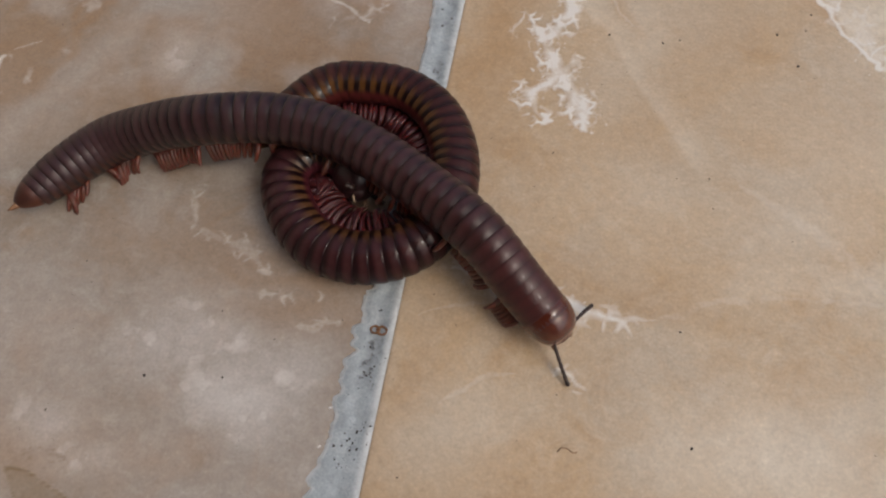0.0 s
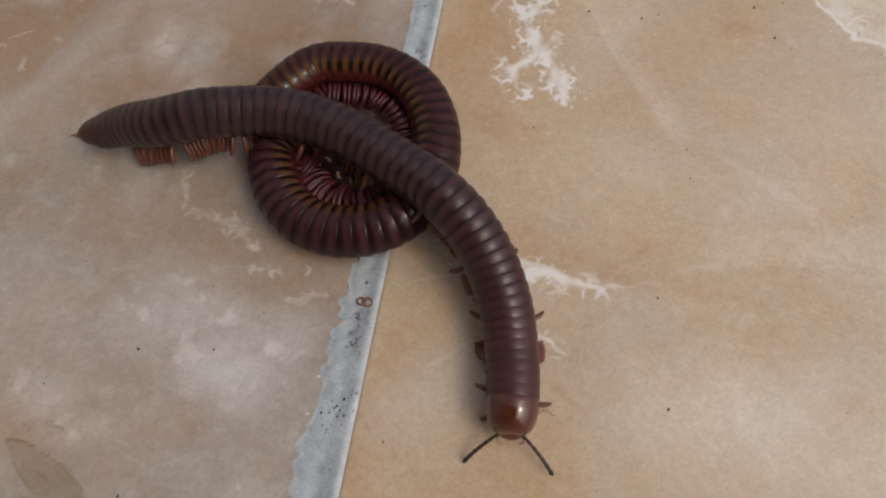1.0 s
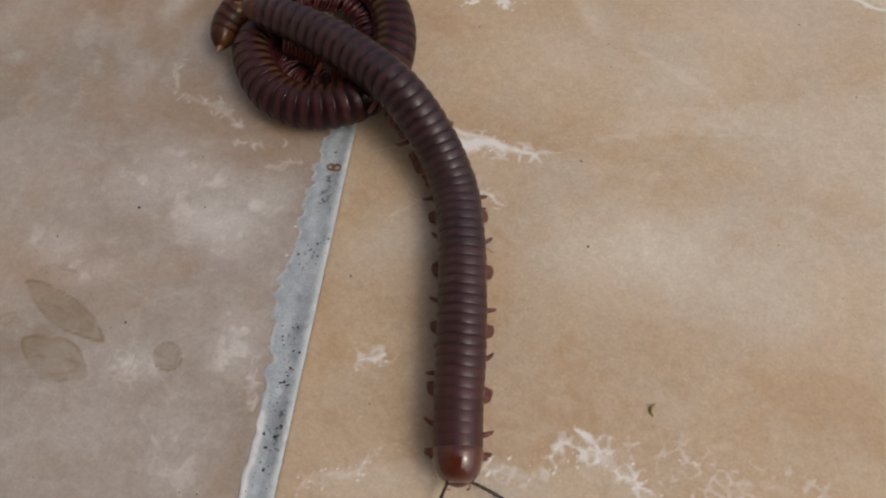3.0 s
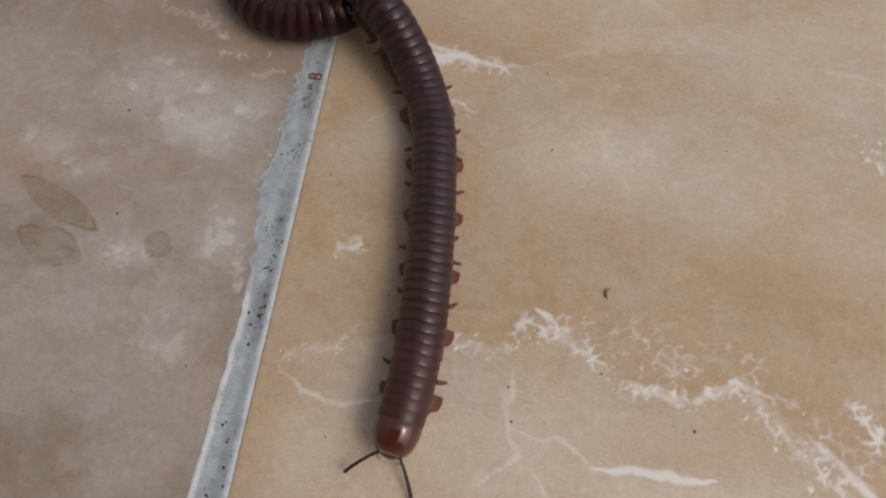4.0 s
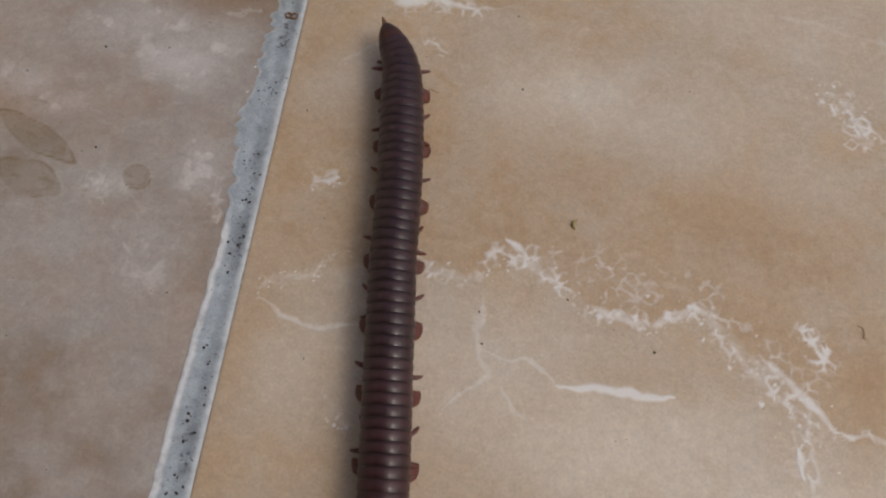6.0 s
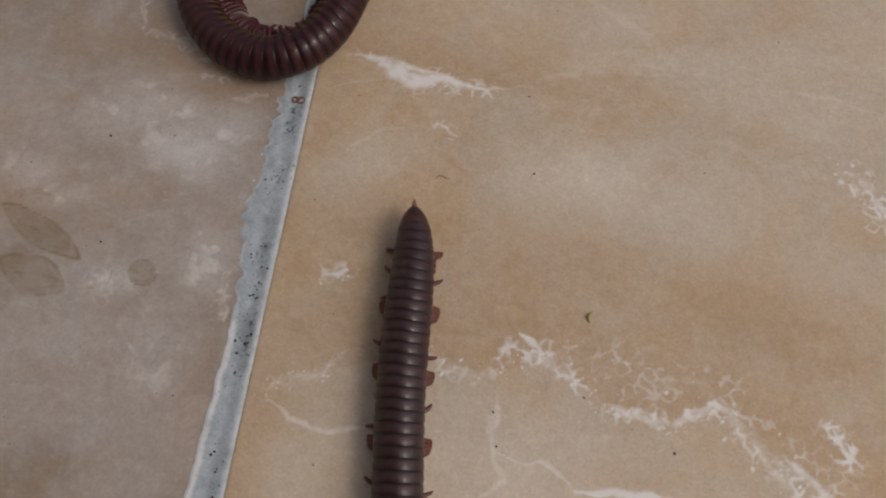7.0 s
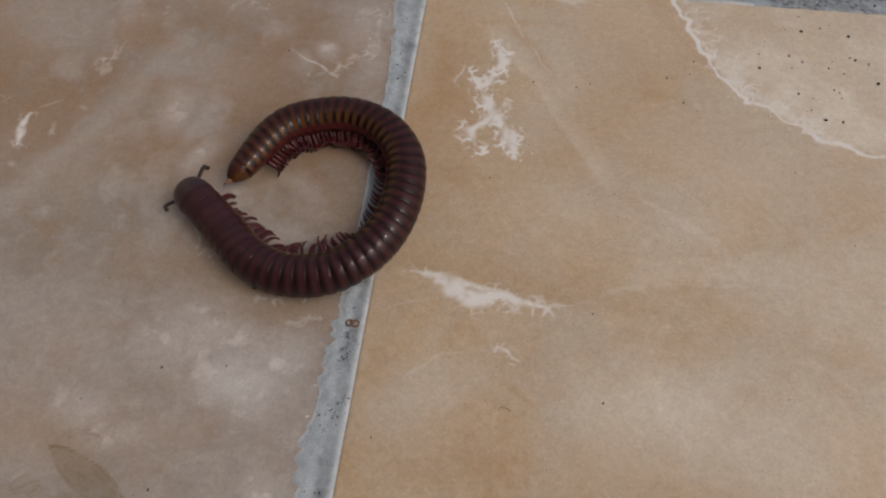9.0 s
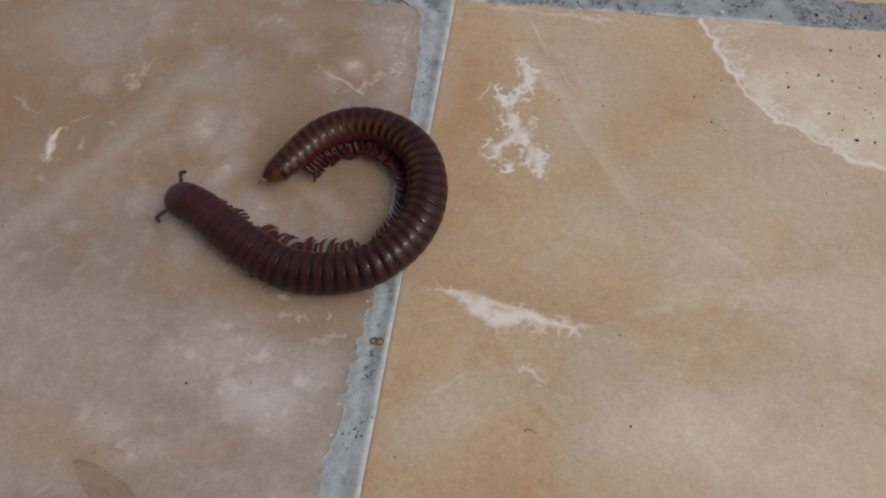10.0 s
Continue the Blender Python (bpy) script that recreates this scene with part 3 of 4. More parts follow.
    stain = np.maximum.reduce([drop(-45.8, -36.6, 10.5, 2.7, -27), drop(-44.6, -45.0, 7.6, 3.8, -22), drop(-24.4, -42.2, 3.0, 2.4, -30, 2.0),
                               0.45 * drop(-50, -29, 4, 1.2, 0), 0.5 * drop(-57, -39, 3, 2, 20), 0.35 * drop(-32, -44, 3, 2, 60)])
    return white, pale, warm, stain


east = tile(lines(0, TILE, 0, 132, 0.33), lines(FLOOR_TOP - TILE, FLOOR_TOP, -108, FLOOR_TOP - 0.3, 0.33), TILE_EAST, east_pigment,
            "tan stone-look tile with white veins and crust")
west = tile(lines(-JOINT_X + 1.4 - TILE, -JOINT_X + 1.4, -130, -JOINT_X + 1.0, 0.38), lines(95.4 - TILE, 95.4, -108, 95, 0.38), TILE_WEST, west_pigment,
            "grey-beige stone-look tile with dried brown drops")
for cx, cy, mat in ((0, FLOOR_TOP + JOINT_Y, TILE_EAST), (-JOINT_X - TILE, FLOOR_TOP + JOINT_Y, TILE_WEST)):
    tile(lines(cx, cx + TILE, cx, cx + 1, 0.5, 10), lines(cy, cy + TILE, cy, cy + 1, 0.5, 10), mat, None)


# ---- joints ----
def joint(name, along, left, right, profile, pigment, swap, label):
    """A strip of grout: along: stations; left(a), right(a): its edges; profile(k, a): height for k from 0 to 1 across."""
    k = np.concatenate([[0, 0.004], np.linspace(0.03, 0.97, 22), [1.0]])
    a, kk = np.meshgrid(along, k, indexing="ij")
    across = left(a) + (right(a) - left(a)) * kk
    z = profile(kk, a, across)
    v = np.stack([across, a, z] if not swap else [a, across, z], -1).reshape(-1, 3)
    n, m = a.shape
    idx = np.arange(n * m).reshape(n, m)
    f = np.stack([idx[:-1, :-1], idx[:-1, 1:], idx[1:, 1:], idx[1:, :-1]], -1).reshape(-1, 4)
    if swap:
        f = f[:, ::-1]
    ob = part(name, ((v * MM).tolist(), [], f.tolist()), GROUT, floor, label, True)
    rgba = np.zeros((len(v), 4))
    rgba[:, 0], rgba[:, 1] = pigment(kk.ravel(), a.ravel(), across.ravel())
    paint(ob, rgba)
    return ob


RAG_Y = [-310, -90, -64, -53, -43, -35, -24, -17, -8, -1, 7, 30, 55, 66, 85, 92, 97, 100]
RAG_X = [-6.4, -6.6, -6.0, -5.6, -5.7, -6.9, -7.7, -7.3, -6.7, -5.9, -5.2, -5.6, -5.9, -5.9, -7.2, -8.0, -14.0, -24.0]


def ragged(a):
    base = np.interp(a, RAG_Y, RAG_X)
    strong = 0.3 + 1.2 * step(-50, -42, a) * step(12, 4, a) + 0.6 * step(60, 75, a)
    blunt = step(0.36, 0.58, clouds(a, 0 * a, 3.4, 41, 2)) + 0.5 * step(0.42, 0.56, clouds(a, 0 * a, 1.5, 43, 2))
    return base + strong * (0.55 - 0.75 * blunt - 0.7 * (clouds(a, 0 * a, 0.9, 44, 2) - 0.5))


def joint_height(k, a, x):
    lip = 0.22 * step(0, 0.05, k) * (0.6 + 0.8 * clouds(x, a, 3, 51))
    dip = -0.55 * np.sin(np.pi * np.clip(k * 1.02, 0, 1)) ** 2 * step(0.15, 0.6, k)
    return 0.10 + lip * (1 - step(0.6, 1.0, k)) + dip + (0.34 * (clouds(x, a, 1.6, 52) - 0.5) + 0.42 * (clouds(x, 1.8 * a, 4.5, 55, 2) - 0.5) * step(0.9, 0.6, k)) * step(0, 0.06, k) - 0.14 * step(0.9, 1.0, k)


def joint_pigment(k, a, x):
    band = step(-44, -52, a) * (1 - step(0.9, 1.7, x - ragged(a)))
    rim = (1 - step(0.1, 1.4, -x)) * (0.25 + 0.6 * clouds(x, a, 4, 54))
    return np.maximum(np.maximum(band, rim), 0.5 * (1 - step(0.3, 0.9, x - ragged(a)))), 0.8 * step(0.2, 0.5, k) * (1 - step(0.7, 0.95, k)) * step(0.45, 0.7, clouds(x, a, 7, 53))


joint("grout", lines(-310, 102, -112, 101.5, 0.22), ragged, lambda a: 0 * a + 0.12, joint_height, joint_pigment, False, "ragged pale grey grout smeared over the tile's edge")
joint("grout", lines(-410, 410, -140, 140, 0.4),
      lambda a: np.where(a < -4, 95.2, FLOOR_TOP - 0.15) - 0.5 * np.abs(clouds(a, 0 * a, 3, 61) - 0.5),
      lambda a: FLOOR_TOP + JOINT_Y + 0.1 + 0 * a,
      lambda k, a, y: -0.05 - 0.5 * np.sin(np.pi * k) + 0.3 * (clouds(a, y, 2, 62) - 0.5),
      lambda k, a, y: (0.85 * (1 - step(0.05, 0.15, k)) * step(0.34, 0.5, clouds(a, y, 5, 63)), 0.2 + 0.75 * step(0.42, 0.62, clouds(a, y, 9, 64))), True, "dirty grey grout with dark specks")

bm = bmesh.new()
bmesh.ops.create_cube(bm, size=1, matrix=Matrix.Translation((-0.003, 0.106, -0.026)) @ Matrix.Diagonal((3.24, 3.27, 0.046, 1)))
part("mortar_bed", bm, MORTAR, floor)

rest = None
for i in range(-4, 4):
    for j in range(-4, 4):
        if i in (-1, 0) and j in (-1, 0):
            continue
        m = pose(i * (TILE + JOINT_X) * MM, (FLOOR_TOP + JOINT_Y + j * (TILE + JOINT_Y)) * MM, 0)
        if rest is None:
            v, f = sheet(lines(0, TILE, 0, 1, 0.5, 40), lines(0, TILE, 0, 1, 0.5, 40), lambda x, y: 0 * x, 0.9, 7.0)
            rest = part("tile", ((v * MM).tolist(), [], f.tolist()), TILE_EAST, floor)
            rest.matrix_basis = m
        else:
            o = new("tile", rest.data)
            o.parent, o.matrix_basis = floor, m

bm = bmesh.new()
bmesh.ops.create_grid(bm, x_segments=24, y_segments=24, size=600, matrix=Matrix.Translation((0, 0, -0.06)))
tagged(part("ground", bm, EARTH, None), "bare earth of the yard round the patio", "ground", kind="structure")

# Unseen wall added to cut off sky light from the west.
bm = bmesh.new()
bmesh.ops.create_cube(bm, size=1, matrix=Matrix.Translation((-1.72, 0.2, 1.3)) @ Matrix.Diagonal((0.2, 5.0, 2.72, 1)))
bmesh.ops.bevel(bm, geom=list(bm.edges), offset=0.01, segments=2, affect="EDGES")
tagged(part("wall_west", bm, RENDER_COAT, None), "unseen cream wall added to block the western sky", "wall", kind="structure")

# Unseen wall added below the slab to close off the southern sky.
bm = bmesh.new()
bmesh.ops.create_cube(bm, size=1, matrix=Matrix.Translation((-0.1, -3.0, 1.3)) @ Matrix.Diagonal((5.0, 0.2, 2.72, 1)))
bmesh.ops.bevel(bm, geom=list(bm.edges), offset=0.01, segments=2, affect="EDGES")
tagged(part("wall_south", bm, RENDER_COAT, None), "unseen cream wall added to block the southern sky", "wall", kind="structure")

# Unseen slab added to block the southern sky and darken what shells reflect.
bm = bmesh.new()
bmesh.ops.create_cube(bm, size=1, matrix=Matrix.Translation((-0.42, -1.82, 2.72)) @ Matrix.Diagonal((2.96, 2.56, 0.12, 1)))
bmesh.ops.bevel(bm, geom=list(bm.edges), offset=0.01, segments=2, affect="EDGES")
tagged(part("ceiling", bm, SKY_SCREEN, None), "unseen dark slab added overhead to block the southern sky", "ceiling", kind="structure")


# ---- dirt and small litter ----
def fleck(verts, faces, x, y, z, r, rng):
    n0, k = len(verts), 6
    turn, squash = rng.random() * 6.28, 0.5 + 0.5 * rng.random()
    for h, s in ((0.0, 1.0), (0.5, 0.8)):
        for a in range(k):
            ang = a / k * 6.2832
            px, py = r * s * math.cos(ang) * (0.8 + 0.4 * rng.random()), r * s * squash * math.sin(ang) * (0.8 + 0.4 * rng.random())
            verts.append((x + px * math.cos(turn) - py * math.sin(turn), y + px * math.sin(turn) + py * math.cos(turn), z + h * r))
    verts.append((x, y, z + 0.7 * r))
    for a in range(k):
        b = (a + 1) % k
        faces.append((n0 + a, n0 + b, n0 + k + b, n0 + k + a))
        faces.append((n0 + k + a, n0 + k + b, n0 + 2 * k))


def joint_top(x, y):
    x, y = np.array([x]), np.array([y])
    left = ragged(y)
    return float(joint_height(np.clip((x - left) / (0.12 - left), 0, 1), y, x)[0]) - 0.03


SPECKS = [22.0, 37.8, 46.0, 7.2, 48.4, -11.0, 43.6, 67.3, 67.6, 73.1, 49.9, 36.6, -38.6, -14.2, -25.8, -12.4, 5.2, -22.7, 68.7, 77.3,
          65.9, 64.1, 62.1, 71.3, 29.9, 66.7, 50.7, 30.7, -33.9, -37.1, 44.6, -59.8, 60.8, -55.2, 77.4, -63.0, 83.5, -6.1, 45.7, -65.7,
          14.3, -72.7, -15.7, -64.1, -12.7, -64.0, 90.0, 46.7, 98.0, 62.6, -32.1, 70.3]
MORE = [103.1, 69.4, 102.7, 71.0, 40.4, 66.1, 95.1, 80.0, 10.0, 2.5, -8.7, 76.2, 100.5, 29.3, 101.6, 71.8, 100.7, 91.7, 85.4, 62.3, -92.3, 15.6, -52.5, -22.2]
rng = random.Random(4)
verts, faces = [], []
for n in range(0, len(SPECKS), 2):
    fleck(verts, faces, SPECKS[n], SPECKS[n + 1], 0.0, 0.17 + 0.14 * rng.random(), rng)
for n in range(0, len(MORE), 2):
    fleck(verts, faces, MORE[n], MORE[n + 1], 0.0, 0.16 + 0.13 * rng.random(), rng)
for n in range(260):
    fleck(verts, faces, rng.uniform(-120, 128), rng.uniform(-105, 97), -0.02, 0.05 + 0.10 * rng.random() ** 2, rng)
for n in range(60):
    x, y = rng.uniform(72, 126), rng.uniform(58, 96)
    if x > 76 + (90 - y) * 0.6:
        fleck(verts, faces, x, y, -0.02, 0.10 + 0.42 * rng.random() ** 2, rng)
for n in range(150):
    x, y = -rng.uniform(0.8, 5.0), rng.uniform(-100, 95)
    fleck(verts, faces, x, y, joint_top(x, y), 0.06 + 0.22 * rng.random() ** 3, rng)
for cx, cy, n in ((-3.4, -20.5, 22), (-2.4, -6, 14), (-2.2, -17, 12), (-3.6, -36, 10)):
    for _ in range(n):
        x, y = min(-0.4, max(-6.0, rng.gauss(cx, 1.1))), rng.gauss(cy, 1.3)
        fleck(verts, faces, x, y, joint_top(x, y), 0.08 + 0.26 * rng.random() ** 2, rng)
for n in range(70):
    x, y = -rng.uniform(0.9, 4.2), rng.uniform(-105, -38)
    fleck(verts, faces, x, y, joint_top(x, y), 0.12 + 0.3 * rng.random() ** 2, rng)
for n in range(120):
    fleck(verts, faces, rng.uniform(-20, 125), rng.uniform(100, 106), -0.45, 0.08 + 0.4 * rng.random() ** 3, rng)
specks = part("dirt_specks", ([(a * MM, b * MM, c * MM) for a, b, c in verts], [], faces), DIRT, None)
tagged(specks, "scattered black and brown dirt specks on the tiles", "dirt", kind="stuff")


def tube(points, radii, sides=6, tip=True):
    """A swept tube in millimetres as vertices and faces."""
    p = [Vector(q) for q in points]
    v, f = [], []
    for n, q in enumerate(p):
        t = (p[min(n + 1, len(p) - 1)] - p[max(n - 1, 0)]).normalized()
        side = t.cross(Vector((0.13, 0.31, 0.94))).normalized()
        other = side.cross(t)
        for s in range(sides):
            a = s / sides * 2 * math.pi
            v.append(tuple((q + radii[n] * (math.cos(a) * side + math.sin(a) * other)) * MM))
    for n in range(len(p) - 1):
        for s in range(sides):
            b = (s + 1) % sides
            f.append((n * sides + s, n * sides + b, (n + 1) * sides + b, (n + 1) * sides + s))
    f.append(tuple(range(sides))[::-1])
    f.append(tuple(range((len(p) - 1) * sides, len(p) * sides)))
    return v, [], f


def loop_points(cx, cy, z, rx, ry, n=18):
    return [(cx + rx * math.cos(6.2832 * a / n), cy + ry * math.sin(6.2832 * a / n), z) for a in range(n + 1)]


mark = tagged(new("residue_mark"), "rust-brown double ring of residue stuck on the grout", "residue")
mark.location = (-2.5 * MM, -0.5 * MM, 0.06 * MM)
for dx, r in ((-0.55, 0.72), (0.6, 0.8)):
    part("ring", tube(loop_points(dx, 0, 0, r, 0.85 * r), [0.2 + 0.05 * math.sin(a * 1.7) for a in range(19)]), RUST, mark, smooth=True)

fibre = tagged(part("plant_fibre", tube([(0, 0, 0.2), (-0.4, 0.7, 0.3), (-0.3, 1.5, 0.5), (0.3, 2.1, 0.3)], [0.12, 0.3, 0.28, 0.1]), STRAW, None, smooth=True),
               "curled olive-yellow plant fibre lying on the tile", "litter")
fibre.location = (61.2 * MM, -41 * MM, 0)
for x, y, turn, label in ((30.0, -14.6, 20, "thin brown curled fibre on the tan tile"), (116.5, -54, -50, "small brown curled fibre near the ochre stain")):
    hair = tagged(part("curled_fibre", tube([(-1.5, 0.2, 0.12), (-0.7, 0.7, 0.2), (0.2, 0.4, 0.15), (0.7, -0.4, 0.2), (1.5, -0.3, 0.12)], [0.05, 0.08, 0.09, 0.08, 0.05]), HAIR, None, smooth=True), label, "litter")
    hair.matrix_basis = pose(x * MM, y * MM, 0, 0, 0, turn)
verts, faces = [], []
for x, y in ((-7.3, -14.2), (-7.6, -20.3), (69.9, 100.9), (60, 103), (-6.2, 8), (101, 101)):
    fleck(verts, faces, x, y, -0.1, 0.75 if x == 69.9 else 0.35, rng)
tagged(part("mineral_grit", ([(a * MM, b * MM, c * MM) for a, b, c in verts], [], faces), GRIT, None), "glinting white mineral grains in the grout", "grit", kind="stuff")


# ---- millipedes ----
BODY = 119.0
RADIUS = 4.15


def round_curve(pts, count=240):
    """A smooth curve through the points, at even steps of length."""
    p = np.array(pts, float)
    q = np.vstack([2 * p[0] - p[1], p, 2 * p[-1] - p[-2]])
    out = []
    for n in range(1, len(q) - 2):
        f = np.linspace(0, 1, 24, endpoint=False)[:, None]
        a, b, c, e = q[n - 1], q[n], q[n + 1], q[n + 2]
        out.append(0.5 * (2 * b + (c - a) * f + (2 * a - 5 * b + 4 * c - e) * f**2 + (3 * b - a - 3 * c + e) * f**3))
    out = np.vstack(out + [p[-1:]])
    s = np.r_[0, np.cumsum(np.linalg.norm(np.diff(out, axis=0), axis=1))]
    return np.stack([np.interp(np.linspace(0, s[-1], count), s, out[:, k]) for k in range(p.shape[1])], 1)


def stand(place, ahead, roll):
    """A pose in metres: y ahead, z up, rolled about the body's axis."""
    f = Vector(ahead).normalized()
    up = (Vector((0, 0, 1)) - f.z * f).normalized()
    right = f.cross(up)
    m = Matrix((right, f, up)).transposed().to_4x4()
    return Matrix.Translation(Vector(place) * MM) @ m @ pose(0, 0, 0, 0, roll, 0)


def ring_mesh(r_front, r_back, length, name, material, stout=1.0, relief=1.0, segments=36):
    """One body ring: a narrow neck that slides under the ring ahead, a swollen band, a thin overhanging hind rim, a flat belly."""
    r = RADIUS * stout
    profile = [(0.98, 0.925), (0.70, 0.935), (0.50, 0.948), (0.38, 0.966), (0.24, 0.987), (0.06, 1.0), (-0.14, 1.003), (-0.32, 0.998), (-0.46, 0.984), (-0.54, 0.962), (-0.50, 0.92)]
    profile = profile[:2] + [(y, 1 - (1 - k) * relief) for y, k in profile[2:-1]] + profile[-1:]
    v, f = [], []
    for y, k in profile:
        size = k * (r_front + (r_back - r_front) * (0.5 - y)) * r
        for s in range(segments):
            a = 2 * math.pi * s / segments
            x, z = size * math.cos(a), size * math.sin(a)
            if z < -0.72 * size:
                z = -0.72 * size + 0.22 * (z + 0.72 * size)
            v.append((x * MM, y * length * MM, z * MM))
    for n in range(len(profile) - 1):
        for s in range(segments):
            b = (s + 1) % segments
            f.append((n * segments + s, (n + 1) * segments + s, (n + 1) * segments + b, n * segments + b))
    me = bpy.data.meshes.new(name)
    me.from_pydata(v, [], f)
    me.polygons.foreach_set("use_smooth", [True] * len(f))
    me.materials.append(material)
    return me


def dome_mesh(name, material, rx, ry, rz, y0, cut, segments=32, rows=12):
    """A blunt rounded cap that faces ahead (y), closed behind by its neck."""
    v, f = [], []
    for n in range(-2, rows):
        k = max(n, 0) / (rows - 1)
        a = k * math.pi / 2
        ring, y = math.cos(a) ** 0.56 if n < rows - 1 else 0.0, math.sin(a)
        if n < 0:
            ring, y = 1 + 0.03 * n, 0.06 * n
        for s in range(segments):
            b = 2 * math.pi * s / segments
            x, z = rx * ring * math.cos(b), rz * ring * math.sin(b)
            yy = y0 + ry * y - (cut * ry * 0.35 * max(0.0, -math.sin(b)) * ring)
            v.append((x * MM, yy * MM, (z - 0.7 * k * k) * MM))
    for n in range(rows + 1):
        for s in range(segments):
            c = (s + 1) % segments
            f.append((n * segments + s, n * segments + c, (n + 1) * segments + c, (n + 1) * segments + s))
    me = bpy.data.meshes.new(name)
    me.from_pydata(v, [], f)
    me.polygons.foreach_set("use_smooth", [True] * len(f))
    me.materials.append(material)
    return me


def tail_mesh(name, material, stout=1.0):
    """The last segment: a rounded cone with a short upturned spine; y points ahead."""
    profile = [(1.5, 0.63), (0.9, 0.65), (0.2, 0.635), (-0.7, 0.575), (-1.7, 0.46), (-2.5, 0.33), (-3.1, 0.2)]
    seg, v, f = 28, [], []
    for n, (y, k) in enumerate(profile):
        for s in range(seg):
            a = 2 * math.pi * s / seg
            v.append((stout * k * RADIUS * math.cos(a) * MM, y * MM, (stout * k * RADIUS * math.sin(a) * (1 if math.sin(a) > 0 else 0.85) + 0.1 * n) * MM))
    for n in range(len(profile) - 1):
        for s in range(seg):
            b = (s + 1) % seg
            f.append((n * seg + s, (n + 1) * seg + s, (n + 1) * seg + b, n * seg + b))
    f.append(tuple(range((len(profile) - 1) * seg, len(profile) * seg))[::-1])
    me = bpy.data.meshes.new(name)
    me.from_pydata(v, [], f)
    me.polygons.foreach_set("use_smooth", [True] * len(f))
    me.materials.append(material)
    return me


def mesh_of(name, data, material):
    me = bpy.data.meshes.new(name)
    me.from_pydata(*data)
    me.polygons.foreach_set("use_smooth", [True] * len(me.polygons))
    me.materials.append(material)
    return me


HIP = (0.7, -2.95)  # sideways and height of the hip on a ring


def leg_mesh(side, material, stout=1.0, reach=1.0):
    pts = [(0, 0, 0), (side * 1.2, 0.1, -0.15), (side * 2.6, 0.25, 0.0), (side * 3.8, 0.25, -0.35), (side * 4.6, 0.05, -1.0), (side * 5.05, -0.3, -1.7), (side * 5.1, -0.55, -2.15)]
    pts = [(x * reach, y, z) for x, y, z in pts]
    radii = (0.48, 0.48, 0.48, 0.46, 0.42, 0.32, 0.17) if material == LEG else (0.44, 0.44, 0.42, 0.36, 0.27, 0.17, 0.06)
    return mesh_of("leg", tube(pts, radii, 6), material)


def feeler_mesh(side, curl, material):
    """An antenna of seven beads; curl bends it downwards and inwards."""
    pts, radii, q, turn = [], [], Vector((0, 0, 0)), 0.0
    for n in range(22):
        pts.append(tuple(q))
        bead = (n % 3) / 3
        radii.append((0.25 + 0.12 * (curl > 0.5) + 0.10 * n / 21) * (0.80 + 0.36 * math.sin(math.pi * bead)) * (0.6 if n == 21 else 1))
        turn = n / 21
        if curl > 0.5:
            bend = max(0.0, min(1.0, (turn - 0.66) / 0.16))
            way = Vector((side * (0.8 - 0.1 * bend), 0.6 - 1.5 * bend, 0.12 - 0.5 * bend))
            q = q + way.normalized() * 0.245
            continue
        way = Vector((side * (0.55 - 0.25 * turn - curl * 0.6 * turn), 0.85 - curl * 1.5 * turn, -0.16 - 0.25 * turn - curl * 0.9 * turn))
        q = q + way.normalized() * 0.36
    return mesh_of("antenna", tube(pts, radii, 7), material)


